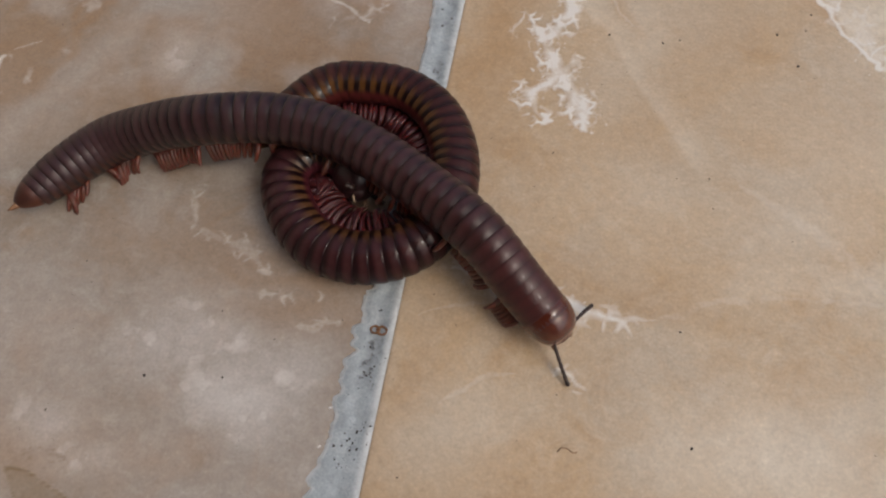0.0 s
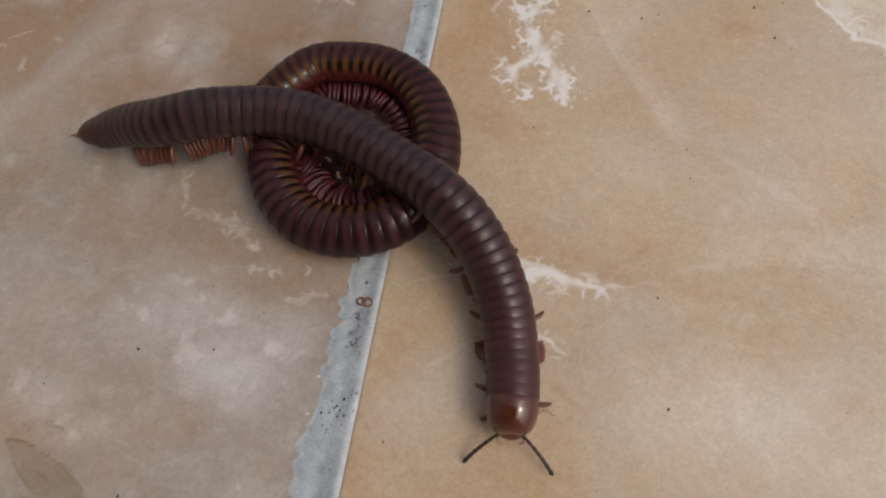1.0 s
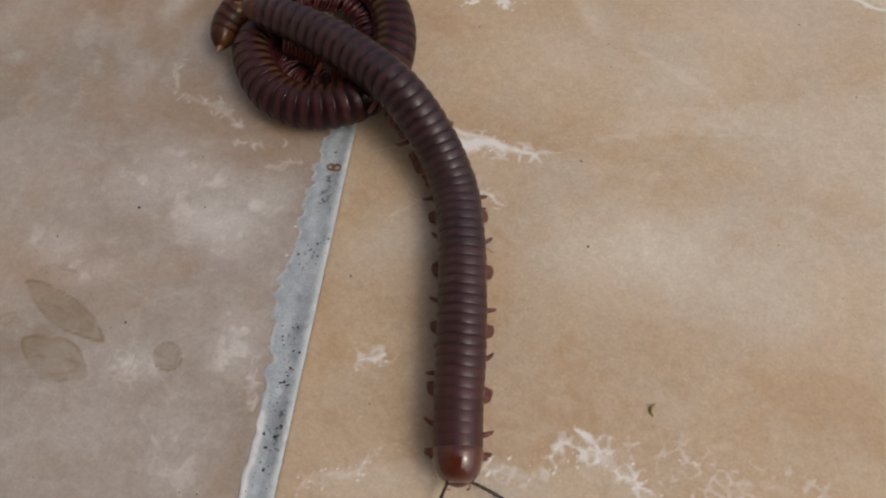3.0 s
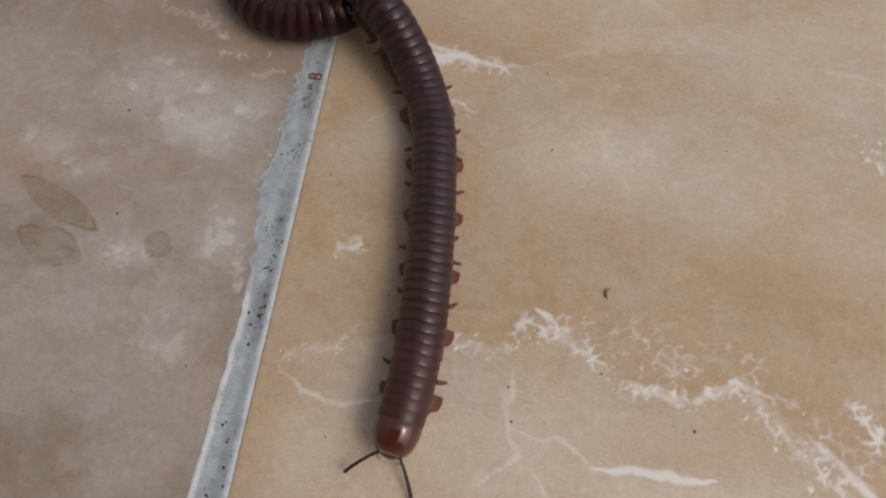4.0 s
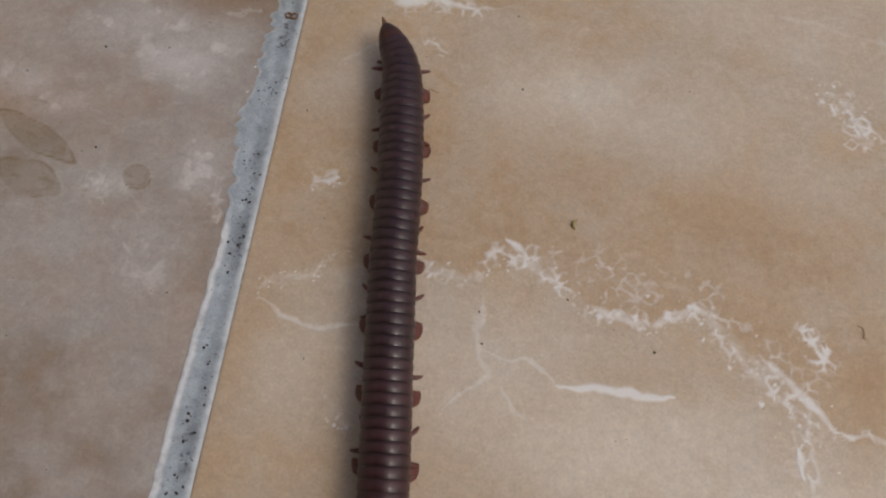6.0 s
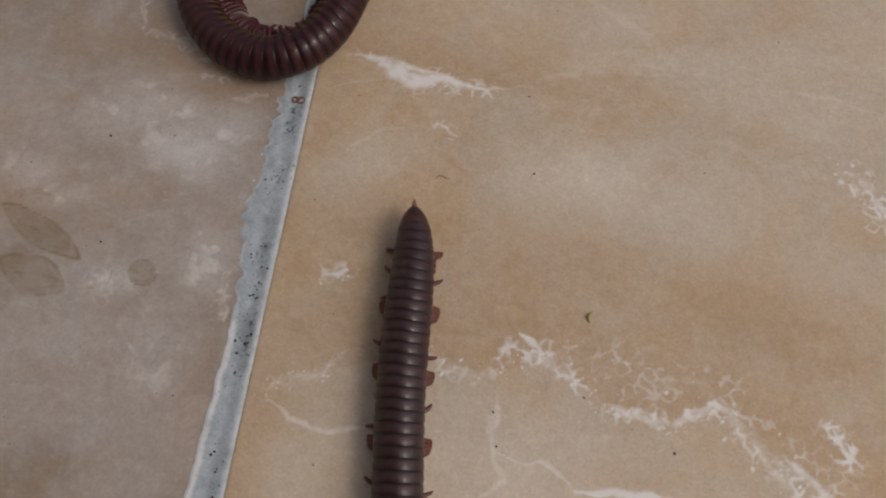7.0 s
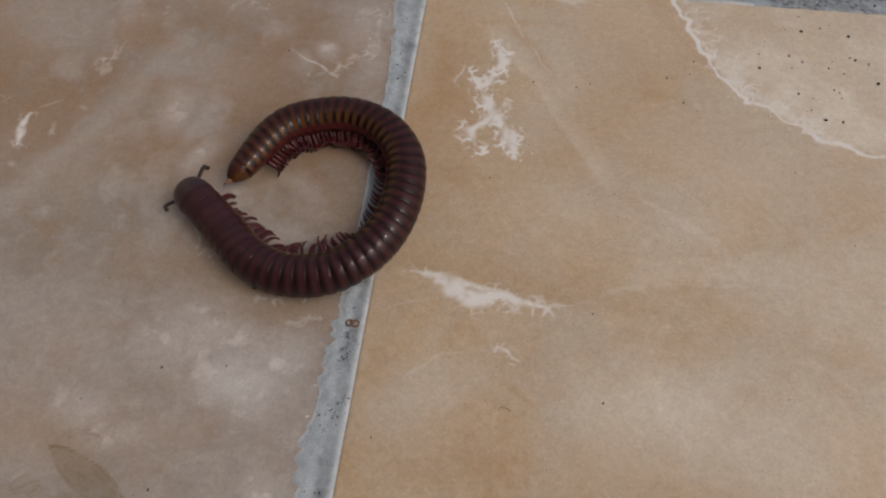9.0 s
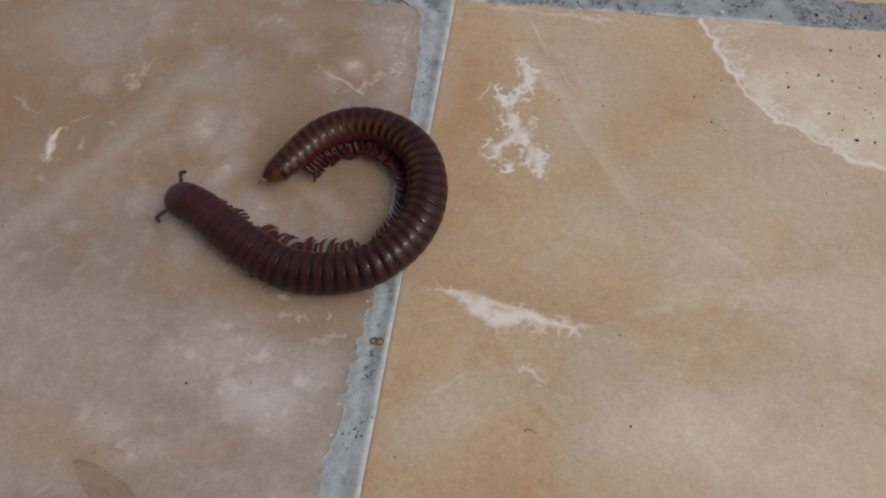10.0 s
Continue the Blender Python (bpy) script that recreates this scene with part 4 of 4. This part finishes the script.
def make_millipede(name, label, shell, head_mat, leg_mat, curl, swell, stout, rings, reddish):
    """The animal with its rings, legs, head and tail; the rings are keyed later."""
    thing = tagged(new(name), label, "millipede", group="millipedes on the tiles")
    length = (BODY * swell - 9.8) / rings
    relief = 0.62 if curl else 0.85
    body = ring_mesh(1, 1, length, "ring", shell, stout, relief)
    legs = {(side, near): leg_mesh(side, leg_mat, stout, reach) for side in (-1, 1) for near, reach in ((0, 0.85 if curl else 0.98), (1, 1.22 if curl else 0.98))}
    tail_sizes = [0.69, 0.765, 0.825, 0.87, 0.905, 0.935, 0.96, 0.98, 0.992]
    parts, feet = [], []
    tail = new("tail_segment", tail_mesh("tail_segment", shell, stout))
    tail.parent = thing
    tail["label"] = "tapered amber-brown last segment"
    tail.color = (1 + reddish, 1.15 + 0.45 * reddish, 1.0, 0.5)
    part("tail_spine", tube([(0, -2.6, 0.5), (0, -3.5, 0.75), (0, -4.2, 0.95), (0, -4.85, 1.1)], [0.85, 0.55, 0.32, 0.1], 10), SPINE, tail, "amber pointed spine", True)
    parts.append((tail, 5.0))
    for n in range(rings):
        k, k2 = (tail_sizes + [1.0] * rings)[n], (tail_sizes + [1.0] * rings)[n + 1]
        from_head = rings - 1 - n
        if from_head < 10:
            k, k2 = 1 - 0.008 * (10 - from_head), 1 - 0.008 * (9 - from_head)
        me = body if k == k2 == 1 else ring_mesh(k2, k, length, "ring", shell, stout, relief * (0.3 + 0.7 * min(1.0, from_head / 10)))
        ring = new("ring", me)
        ring.parent = thing
        k3 = reddish * max(0.0, 1 - from_head / 22)
        k4 = (1 - reddish) * max(0.0, 1 - n / 30)
        # Purple sheen of the curled one's front rings, put into their colour.
        head_sheen = (reddish < 0.5) * max(0.0, 1 - from_head / 28)
        calm = 0.25 + 0.75 * min(1.0, max(0.0, from_head - 3) / 9)
        ring.color = (1 + 0.55 * k3 + 0.4 * k4 + 0.1 * head_sheen, 1 - 0.05 * k3 + 0.55 * k4 + 0.5 * head_sheen, 1 - 0.15 * k3 - 0.05 * k4 + 0.75 * head_sheen, calm)
        parts.append((ring, 6.6 + n * length))
        if n > 1 and from_head > 0:
            for pair in (0, 1):
                for side in (-1, 1):
                    leg = new("leg", legs[side, int(n > 30)])
                    leg.parent = ring
                    feet.append((leg, 2 * n + pair, side, Vector((side * HIP[0] * k, (0.5 * pair - 0.22) * length, HIP[1] * k * stout)) * MM))
    front = 6.6 + rings * length
    head = new("head", dome_mesh("head", head_mat, 0.94 * RADIUS * stout, 5.1, 0.94 * RADIUS * stout, -2.1, 0.4))
    head.parent = thing
    head["label"] = "smooth rounded glossy head shield"
    parts.append((head, front))
    face = part("face", tube([(0, 0.6, -1.3), (0, 1.8, -1.6), (0, 2.7, -1.9), (0, 3.2, -2.1)], [2.6, 2.5, 2.0, 1.0], 16), head_mat, head, "", True)
    feelers = []
    for side in (-1, 1):
        e = part("eye", tube([(side * 1.9, 1.9, -0.9), (side * 2.4, 2.1, -1.0), (side * 2.7, 2.2, -1.1)], [0.35, 0.5, 0.25], 8), EYE, head, "black eye patch", True)
        part("mouthpart", tube([(side * 1.3, 2.3, -2.0), (side * 2.0, 2.9, -2.2), (side * 2.0, 3.6, -2.4), (side * 1.3, 3.8, -2.5)], [0.25, 0.3, 0.25, 0.15], 8), PALE, head, "pale mouthpart", True)
        a = new("antenna", feeler_mesh(side, curl, FEELER))
        a.parent = head
        a["label"] = "dark beaded antenna"
        feelers.append((a, side, Vector((side * 2.3, 1.7, -0.9) if curl > 0.5 else (side * 1.6, 2.5, -1.4)) * MM))
    return thing, parts, feet, feelers


crawler, crawler_parts, crawler_feet, crawler_feelers = make_millipede(
    "millipede", "glossy purple-brown millipede crawling over another one and along the tile", SHELL, HEAD, LEG, 0.0, 1.0, 1.05, 54, 1.0)
curler, curler_parts, curler_feet, curler_feelers = make_millipede(
    "millipede", "dark wine-brown millipede curled in a loop on the grout line", SHELL_OLIVE, HEAD_DARK, LEG_PINK, 0.9, 1.06, 1.09, 53, 0.2)
for owner, n, x, z, mat in ((crawler_parts, 36, -1.5, 3.9, STRAW), (curler_parts, 22, -1.2, 4.3, GRIT), (curler_parts, 43, -4.3, 1.0, DIRT)):
    bits, sides = [], []
    fleck(bits, sides, 0, 0, 0, 0.8 if mat == DIRT else 0.34, rng)
    crumb = part("crumb", ([(a * MM, b * MM, c * MM) for a, b, c in bits], [], sides), mat, owner[n][0], "crumb of dirt stuck on the shell")
    crumb.location = (x * MM, 0, (z - 0.15) * MM)

# The crawler's midline at each half second, from tail to head.
CRAWL, CURL = {}, {}


def crawl(t, flat):
    CRAWL[t] = np.array(flat).reshape(-1, 2)


def curl(t, flat, lift, roll):
    """lift: how high the head end rides on the tail; roll: how far the back leans outwards."""
    CURL[t] = (np.array(flat).reshape(-1, 2), lift, roll)


crawl(0.0, [-68.7, 8.7, -63.4, 17.7, -56.4, 25.0, -46.7, 27.1, -36.8, 27.8, -26.4, 29.4, -16.0, 28.5, -6.2, 24.8, 2.9, 19.7, 11.7, 14.0, 19.4, 7.8, 27.3, 1.7])
crawl(0.5, [-64.5, 16.0, -57.1, 23.1, -47.7, 25.6, -37.9, 26.0, -27.7, 27.9, -17.4, 28.1, -7.6, 24.9, 1.6, 20.0, 10.5, 14.7, 18.2, 8.4, 24.9, 1.3, 29.1, -7.8])
crawl(1.0, [-61.1, 21.7, -51.3, 23.9, -41.5, 23.7, -31.5, 25.8, -21.2, 27.0, -10.9, 25.1, -1.4, 20.8, 7.8, 15.8, 15.6, 9.3, 20.9, 1.0, 23.6, -8.8, 24.7, -19.2])
crawl(1.5, [-51.5, 23.4, -41.9, 23.6, -32.1, 26.0, -21.9, 27.2, -11.9, 25.1, -2.5, 20.9, 6.3, 15.6, 14.1, 9.2, 20.1, 1.7, 24.1, -7.5, 27.2, -17.3, 29.4, -27.4])
crawl(2.0, [-40.9, 23.1, -31.5, 25.8, -21.5, 26.7, -11.9, 23.9, -2.7, 19.9, 6.0, 14.7, 13.7, 8.6, 19.7, 1.4, 23.0, -7.8, 24.8, -17.7, 26.2, -27.7, 27.5, -37.6])
crawl(2.5, [-35.7, 23.9, -25.8, 26.5, -15.7, 24.5, -6.1, 20.6, 2.9, 15.7, 11.1, 9.6, 17.9, 2.6, 22.7, -6.0, 25.1, -16.1, 26.6, -26.3, 27.7, -36.6, 28.5, -46.9])
crawl(3.0, [-26.5, 26.4, -16.3, 24.7, -6.7, 20.9, 2.3, 16.0, 10.7, 10.0, 17.5, 3.0, 22.5, -5.4, 25.0, -15.4, 26.5, -25.6, 27.6, -35.9, 28.5, -46.2, 29.9, -56.5])
crawl(3.5, [-17.2, 25.0, -7.6, 21.3, 1.5, 16.5, 10.0, 10.7, 16.9, 3.7, 22.1, -4.5, 24.8, -14.5, 26.4, -24.7, 27.5, -35.0, 28.4, -45.3, 29.7, -55.5, 31.3, -65.7])
crawl(4.0, [-9.6, 22.0, -0.4, 17.2, 8.3, 11.7, 15.4, 4.8, 20.8, -3.3, 24.4, -12.8, 26.0, -23.1, 27.1, -33.3, 27.8, -43.7, 28.1, -54.0, 27.6, -64.3, 26.0, -74.5])
crawl(4.5, [-2.3, 18.1, 6.5, 12.7, 13.9, 5.9, 19.5, -2.0, 23.6, -11.3, 26.0, -21.3, 27.2, -31.6, 27.8, -41.9, 28.2, -52.2, 29.0, -62.5, 31.0, -72.6, 33.5, -82.7])
crawl(5.0, [3.9, 10.9, 11.0, 3.8, 17.7, -2.8, 22.9, -11.4, 25.8, -21.3, 27.1, -31.6, 27.8, -41.9, 28.1, -52.2, 28.9, -62.5, 30.1, -72.8, 31.7, -83.0, 33.5, -93.2])
crawl(5.5, [10.7, 3.7, 17.5, -2.9, 22.6, -11.6, 24.6, -21.7, 25.9, -32.0, 26.9, -42.3, 27.5, -52.6, 28.6, -62.9, 29.7, -73.1, 30.9, -83.4, 32.1, -93.7, 33.1, -104.0])
crawl(6.0, [17.7, -3.1, 22.7, -11.9, 24.6, -22.0, 25.9, -32.3, 26.9, -42.6, 27.6, -52.9, 28.7, -63.2, 29.8, -73.4, 31.0, -83.7, 32.1, -94.0, 33.1, -104.3, 34.1, -114.6])
crawl(6.5, [22.7, -11.9, 24.6, -22.0, 25.9, -32.3, 26.9, -42.6, 27.6, -52.9, 28.7, -63.2, 29.8, -73.4, 31.0, -83.7, 32.1, -94.0, 33.1, -104.3, 34.1, -114.6, 35.2, -124.8])
crawl(7.0, [25.3, -22.8, 26.6, -33.1, 27.1, -43.4, 27.5, -53.7, 28.3, -64.0, 29.5, -74.3, 30.6, -84.6, 31.6, -94.9, 32.6, -105.2, 33.6, -115.4, 34.7, -125.7, 35.7, -136.0])
crawl(7.5, [26.7, -34.7, 27.4, -45.0, 28.0, -55.3, 29.0, -65.6, 30.0, -75.9, 31.0, -86.1, 32.0, -96.4, 33.1, -106.7, 34.1, -117.0, 35.1, -127.3, 36.2, -137.6, 37.2, -147.9])
crawl(8.0, [27.6, -44.8, 28.2, -55.1, 29.2, -65.4, 30.3, -75.7, 31.3, -86.0, 32.3, -96.3, 33.4, -106.5, 34.4, -116.8, 35.4, -127.1, 36.4, -137.4, 37.5, -147.7, 38.5, -158.0])
crawl(8.5, [28.3, -56.3, 29.4, -66.6, 30.4, -76.8, 31.4, -87.1, 32.4, -97.4, 33.5, -107.7, 34.5, -118.0, 35.5, -128.3, 36.6, -138.6, 37.6, -148.8, 38.6, -159.1, 39.6, -169.4])
crawl(9.0, [29.5, -67.7, 30.5, -78.0, 31.5, -88.3, 32.6, -98.6, 33.6, -108.9, 34.6, -119.1, 35.6, -129.4, 36.7, -139.7, 37.7, -150.0, 38.7, -160.3, 39.8, -170.6, 40.8, -180.9])
crawl(9.5, [30.6, -79.1, 31.6, -89.4, 32.7, -99.7, 33.7, -110.0, 34.7, -120.3, 35.8, -130.6, 36.8, -140.9, 37.8, -151.2, 38.8, -161.4, 39.9, -171.7, 40.9, -182.0, 41.9, -192.3])
crawl(10.0, [31.8, -90.6, 32.8, -100.9, 33.8, -111.2, 34.8, -121.5, 35.9, -131.7, 36.9, -142.0, 37.9, -152.3, 39.0, -162.6, 40.0, -172.9, 41.0, -183.2, 42.0, -193.5, 43.1, -203.7])

curl(0.0, [-30.8, 25.5, -29.6, 30.5, -21.3, 41.5, -14.0, 43.7, -6.5, 43.3, 0.0, 39.5, 4.1, 33.1, 5.6, 25.7, 4.6, 18.2, -0.1, 12.4, -7.2, 9.7, -14.6, 10.9, -20.3, 15.9, -23.1, 22.8, -19.6, 28.0, -13.6, 27.2, -8.4, 22.0], 0, (-66, -64))
curl(2.0, [-30.8, 25.5, -29.6, 30.5, -21.3, 41.5, -14.0, 43.7, -6.5, 43.3, 0.0, 39.5, 4.1, 33.1, 5.6, 25.7, 4.6, 18.2, -0.1, 12.4, -7.2, 9.7, -14.6, 10.9, -20.3, 15.9, -23.1, 22.8, -19.6, 28.0, -13.6, 27.2, -8.4, 22.0], 0, (-66, -64))
curl(3.5, [-27.6, 18.2, -30.4, 23.8, -29.2, 30.0, -21.3, 41.5, -14.0, 43.7, -6.5, 43.3, 0.0, 39.5, 4.1, 33.1, 5.6, 25.7, 4.6, 18.2, -0.1, 12.4, -7.2, 9.7, -14.6, 10.9, -20.3, 15.9, -23.1, 22.8, -19.6, 28.0, -13.6, 27.2, -8.4, 22.0], 0, (-66, -64))
curl(5.0, [-27.6, 18.2, -30.4, 23.8, -29.2, 30.0, -21.3, 41.5, -14.0, 43.7, -6.5, 43.3, 0.0, 39.5, 4.1, 33.1, 5.6, 25.7, 4.6, 18.2, -0.1, 12.4, -7.2, 9.7, -14.6, 10.9, -20.3, 15.9, -23.1, 22.8, -19.6, 28.0, -13.6, 27.2, -8.4, 22.0], 0, (-66, -64))
curl(7.0, [-29.8, 30.6, -25.5, 37.2, -19.3, 42.0, -11.5, 43.4, -3.6, 42.8, 2.2, 37.5, 4.9, 30.1, 4.1, 22.2, 1.7, 14.6, -3.1, 8.3, -10.3, 5.2, -17.9, 7.5, -23.7, 12.4, -27.0, 18.6, -26.6, 24.4, -22.6, 27.2, -18.2, 25.4], 2.6, (-62, -48))
curl(7.5, [-29.8, 30.6, -25.5, 37.2, -19.3, 42.0, -11.5, 43.4, -3.6, 42.8, 2.2, 37.5, 4.9, 30.1, 4.1, 22.2, 1.7, 14.6, -3.1, 8.3, -10.3, 5.2, -17.9, 7.5, -23.7, 12.4, -27.0, 18.6, -26.6, 24.4, -22.6, 27.2, -18.2, 25.4], 2.6, (-62, -45))
curl(8.0, [-31.2, 26.7, -30.8, 35.1, -26.5, 42.4, -19.0, 46.3, -10.5, 47.3, -2.4, 44.9, 3.1, 38.5, 5.1, 30.2, 4.0, 21.8, 0.3, 14.0, -5.5, 7.8, -13.4, 4.9, -20.8, 7.6, -26.0, 13.2, -28.8, 19.8, -27.0, 24.6, -22.0, 23.6], 3.0, (-62, -32))
curl(8.5, [-32.7, 27.1, -31.1, 35.2, -26.6, 42.1, -19.6, 46.3, -11.4, 47.4, -3.8, 44.8, 1.7, 38.6, 3.9, 30.7, 2.6, 22.6, -0.8, 15.1, -6.4, 8.5, -14.0, 5.6, -22.1, 7.6, -28.7, 12.9, -33.8, 19.7, -37.5, 27.0], 1.5, (-60, -20))
curl(9.0, [-34.4, 25.2, -31.0, 33.4, -26.0, 42.3, -18.7, 46.3, -10.4, 47.4, -2.7, 44.5, 2.6, 38.0, 4.0, 29.8, 2.7, 21.0, -1.4, 13.4, -8.1, 8.0, -16.4, 6.4, -24.6, 8.8, -31.2, 14.4, -37.7, 19.8, -44.3, 24.9], 0.5, (-60, -15))
curl(9.5, [-34.2, 26.6, -30.2, 34.6, -25.6, 42.7, -18.4, 47.1, -10.0, 47.3, -2.4, 43.7, 2.9, 37.1, 4.1, 28.8, 1.3, 20.8, -3.6, 13.9, -11.0, 9.4, -19.4, 9.0, -27.3, 12.4, -34.3, 17.2, -41.2, 22.2, -48.5, 26.4], 0.0, (-60, -12))
curl(10.0, [-34.0, 29.8, -29.0, 37.6, -23.6, 45.1, -16.2, 49.1, -7.8, 48.3, -0.9, 43.3, 2.5, 35.6, 2.6, 27.1, -0.7, 19.3, -6.8, 13.4, -14.9, 10.8, -23.4, 11.0, -31.2, 14.2, -38.7, 18.5, -45.9, 23.0, -54.0, 25.7], 0.0, (-60, -12))


def crawler_height(p):
    """The body's axis over the floor: raised where it climbs over the coil."""
    r = np.hypot(p[:, 0] + 11, p[:, 1] - 27)
    k = np.clip((50 - r) / 28, 0, 1)
    return 5.2 + 7.4 * k * k * (3 - 2 * k)


def body_rows(curve, roll_of, parts, length):
    step_mm = np.linalg.norm(np.diff(curve, axis=0), axis=1)
    s = np.r_[0, np.cumsum(step_mm)]
    total = s[-1]
    # The rings spread where the back arches and close up elsewhere.
    spread = 1 + 0.033 * np.clip(curve[:, 2] - 5.2, 0, 8)
    share = np.r_[0, np.cumsum(step_mm / (0.5 * (spread[1:] + spread[:-1])))]
    for ob, at in parts:
        k = float(np.interp(min(at / length, 1.0) * share[-1], share, s))
        place = [np.interp(k, s, curve[:, c]) for c in range(3)]
        lo, hi = max(k - 1.6, 0), min(k + 1.6, total)
        ahead = [np.interp(hi, s, curve[:, c]) - np.interp(lo, s, curve[:, c]) for c in range(3)]
        yield ob, stand(place, ahead, roll_of(k / total))


def motions():
    rows = {}
    for t in sorted(CRAWL):
        flat = round_curve(CRAWL[t])
        curve = np.c_[flat, crawler_height(flat)]
        for ob, m in body_rows(curve, lambda k: 0.0, crawler_parts, BODY):
            rows.setdefault(ob, []).append((t, m))
    for t in sorted(CURL):
        pts, lift, (roll_tail, roll_head) = CURL[t]
        flat = round_curve(pts)
        k = np.linspace(0, 1, len(flat))
        curve = np.c_[flat, 5.1 + lift * step(0.80, 0.95, k)]
        for ob, m in body_rows(curve, lambda q: roll_tail + (roll_head - roll_tail) * float(step(0.55, 1.0, q)), curler_parts, BODY * 1.06):
            rows.setdefault(ob, []).append((t, m))
    for ob, r in rows.items():
        walk(ob, r)
    # Legs swing in waves that run along the body.
    times = sorted(CRAWL)
    lines_at = {t: round_curve(CRAWL[t]) for t in times}
    for leg, n, side, hip in crawler_feet:
        r = []
        at = min(239, round(239 * (6.6 + n / 2 * 2.02) / BODY))
        heights = [float(crawler_height(lines_at[t][at:at + 1])[0]) for t in times]
        for i in range(101):
            t = i * 0.1
            a = (n / 12.6 - t / 0.7 + 0.03 * side) % 1.0
            # A few feet meet in a bunch, most stand swept back along the flank, two or three swing forward through the air.
            raised = float(np.interp(t, times, heights)) - 5.2
            sweep = (1 - 0.09 * raised) * float(np.interp(a, (0.0, 0.40, 0.48, 0.80, 0.92, 1.0), (17, -17, -46, -43, 44, 17)))
            lift = 42 * math.sin(math.pi * (a - 0.80) / 0.12) if 0.80 < a < 0.92 else -3
            # They hang down where the body is raised.
            lift -= 5.5 * raised
            r.append((t, Matrix.Translation(hip) @ pose(0, 0, 0, 0, -side * lift, side * sweep)))
        walk(leg, r)
    for leg, n, side, hip in curler_feet:
        r = []
        for i in range(0, 41):
            t = i * 0.25
            a = 2 * math.pi * (n / 11.0 - (max(0.0, t - 7.5) / 1.6 if n > 70 else 0.0) + 0.06 * math.sin(n * 12.9))
            # Folded towards the middle of the coil; later the hind legs lie against the belly and the front ones spread.
            loose = float(step(6.6, 8.0, t))
            spread = float(step(52, 74, n))
            packed, at_rest = (64 if side > 0 else 88), 112 + (42 - 112) * spread
            fold = packed + (at_rest - packed) * loose + 8 * math.sin(n * 7.3 + side)
            r.append((t, Matrix.Translation(hip) @ pose(0, 0, 0, 0, -side * (8 * max(0.0, -math.cos(a)) - fold), side * ((6 + 14 * loose * spread) * math.sin(a) + 6 * math.sin(n * 4.7)))))
        walk(leg, r)
    # Each antenna's swing, in degrees to the left of the way ahead: left one, right one.
    swing = [(0, 89, -22), (0.5, 58, -35), (1.0, 46, -53), (1.5, 60, -18), (2.0, 55, -19), (2.5, 40, -45), (3.0, 66, -24), (3.5, 66, -34), (4.0, 36, -47),
             (4.5, 51, -23), (5.0, 58, -42), (6.0, 45, -30), (7.0, 58, -48), (8.0, 40, -25), (9.0, 56, -44), (10.0, 46, -30)]
    for a, side, root in crawler_feelers:
        walk(a, [(t, Matrix.Translation(root) @ pose(0, 0, 0, -4 + 5 * math.sin(3 * t + side), 0, (left - 30) if side < 0 else (right + 30))) for t, left, right in swing])
    for a, side, root in curler_feelers:
        walk(a, [(i * 0.25, Matrix.Translation(root) @ pose(0, 0, 0, 5 * math.sin(i * 0.9 + side), 0, -side * 12 + 8 * math.sin(i * 0.8 + side))) for i in range(41)])


motions()
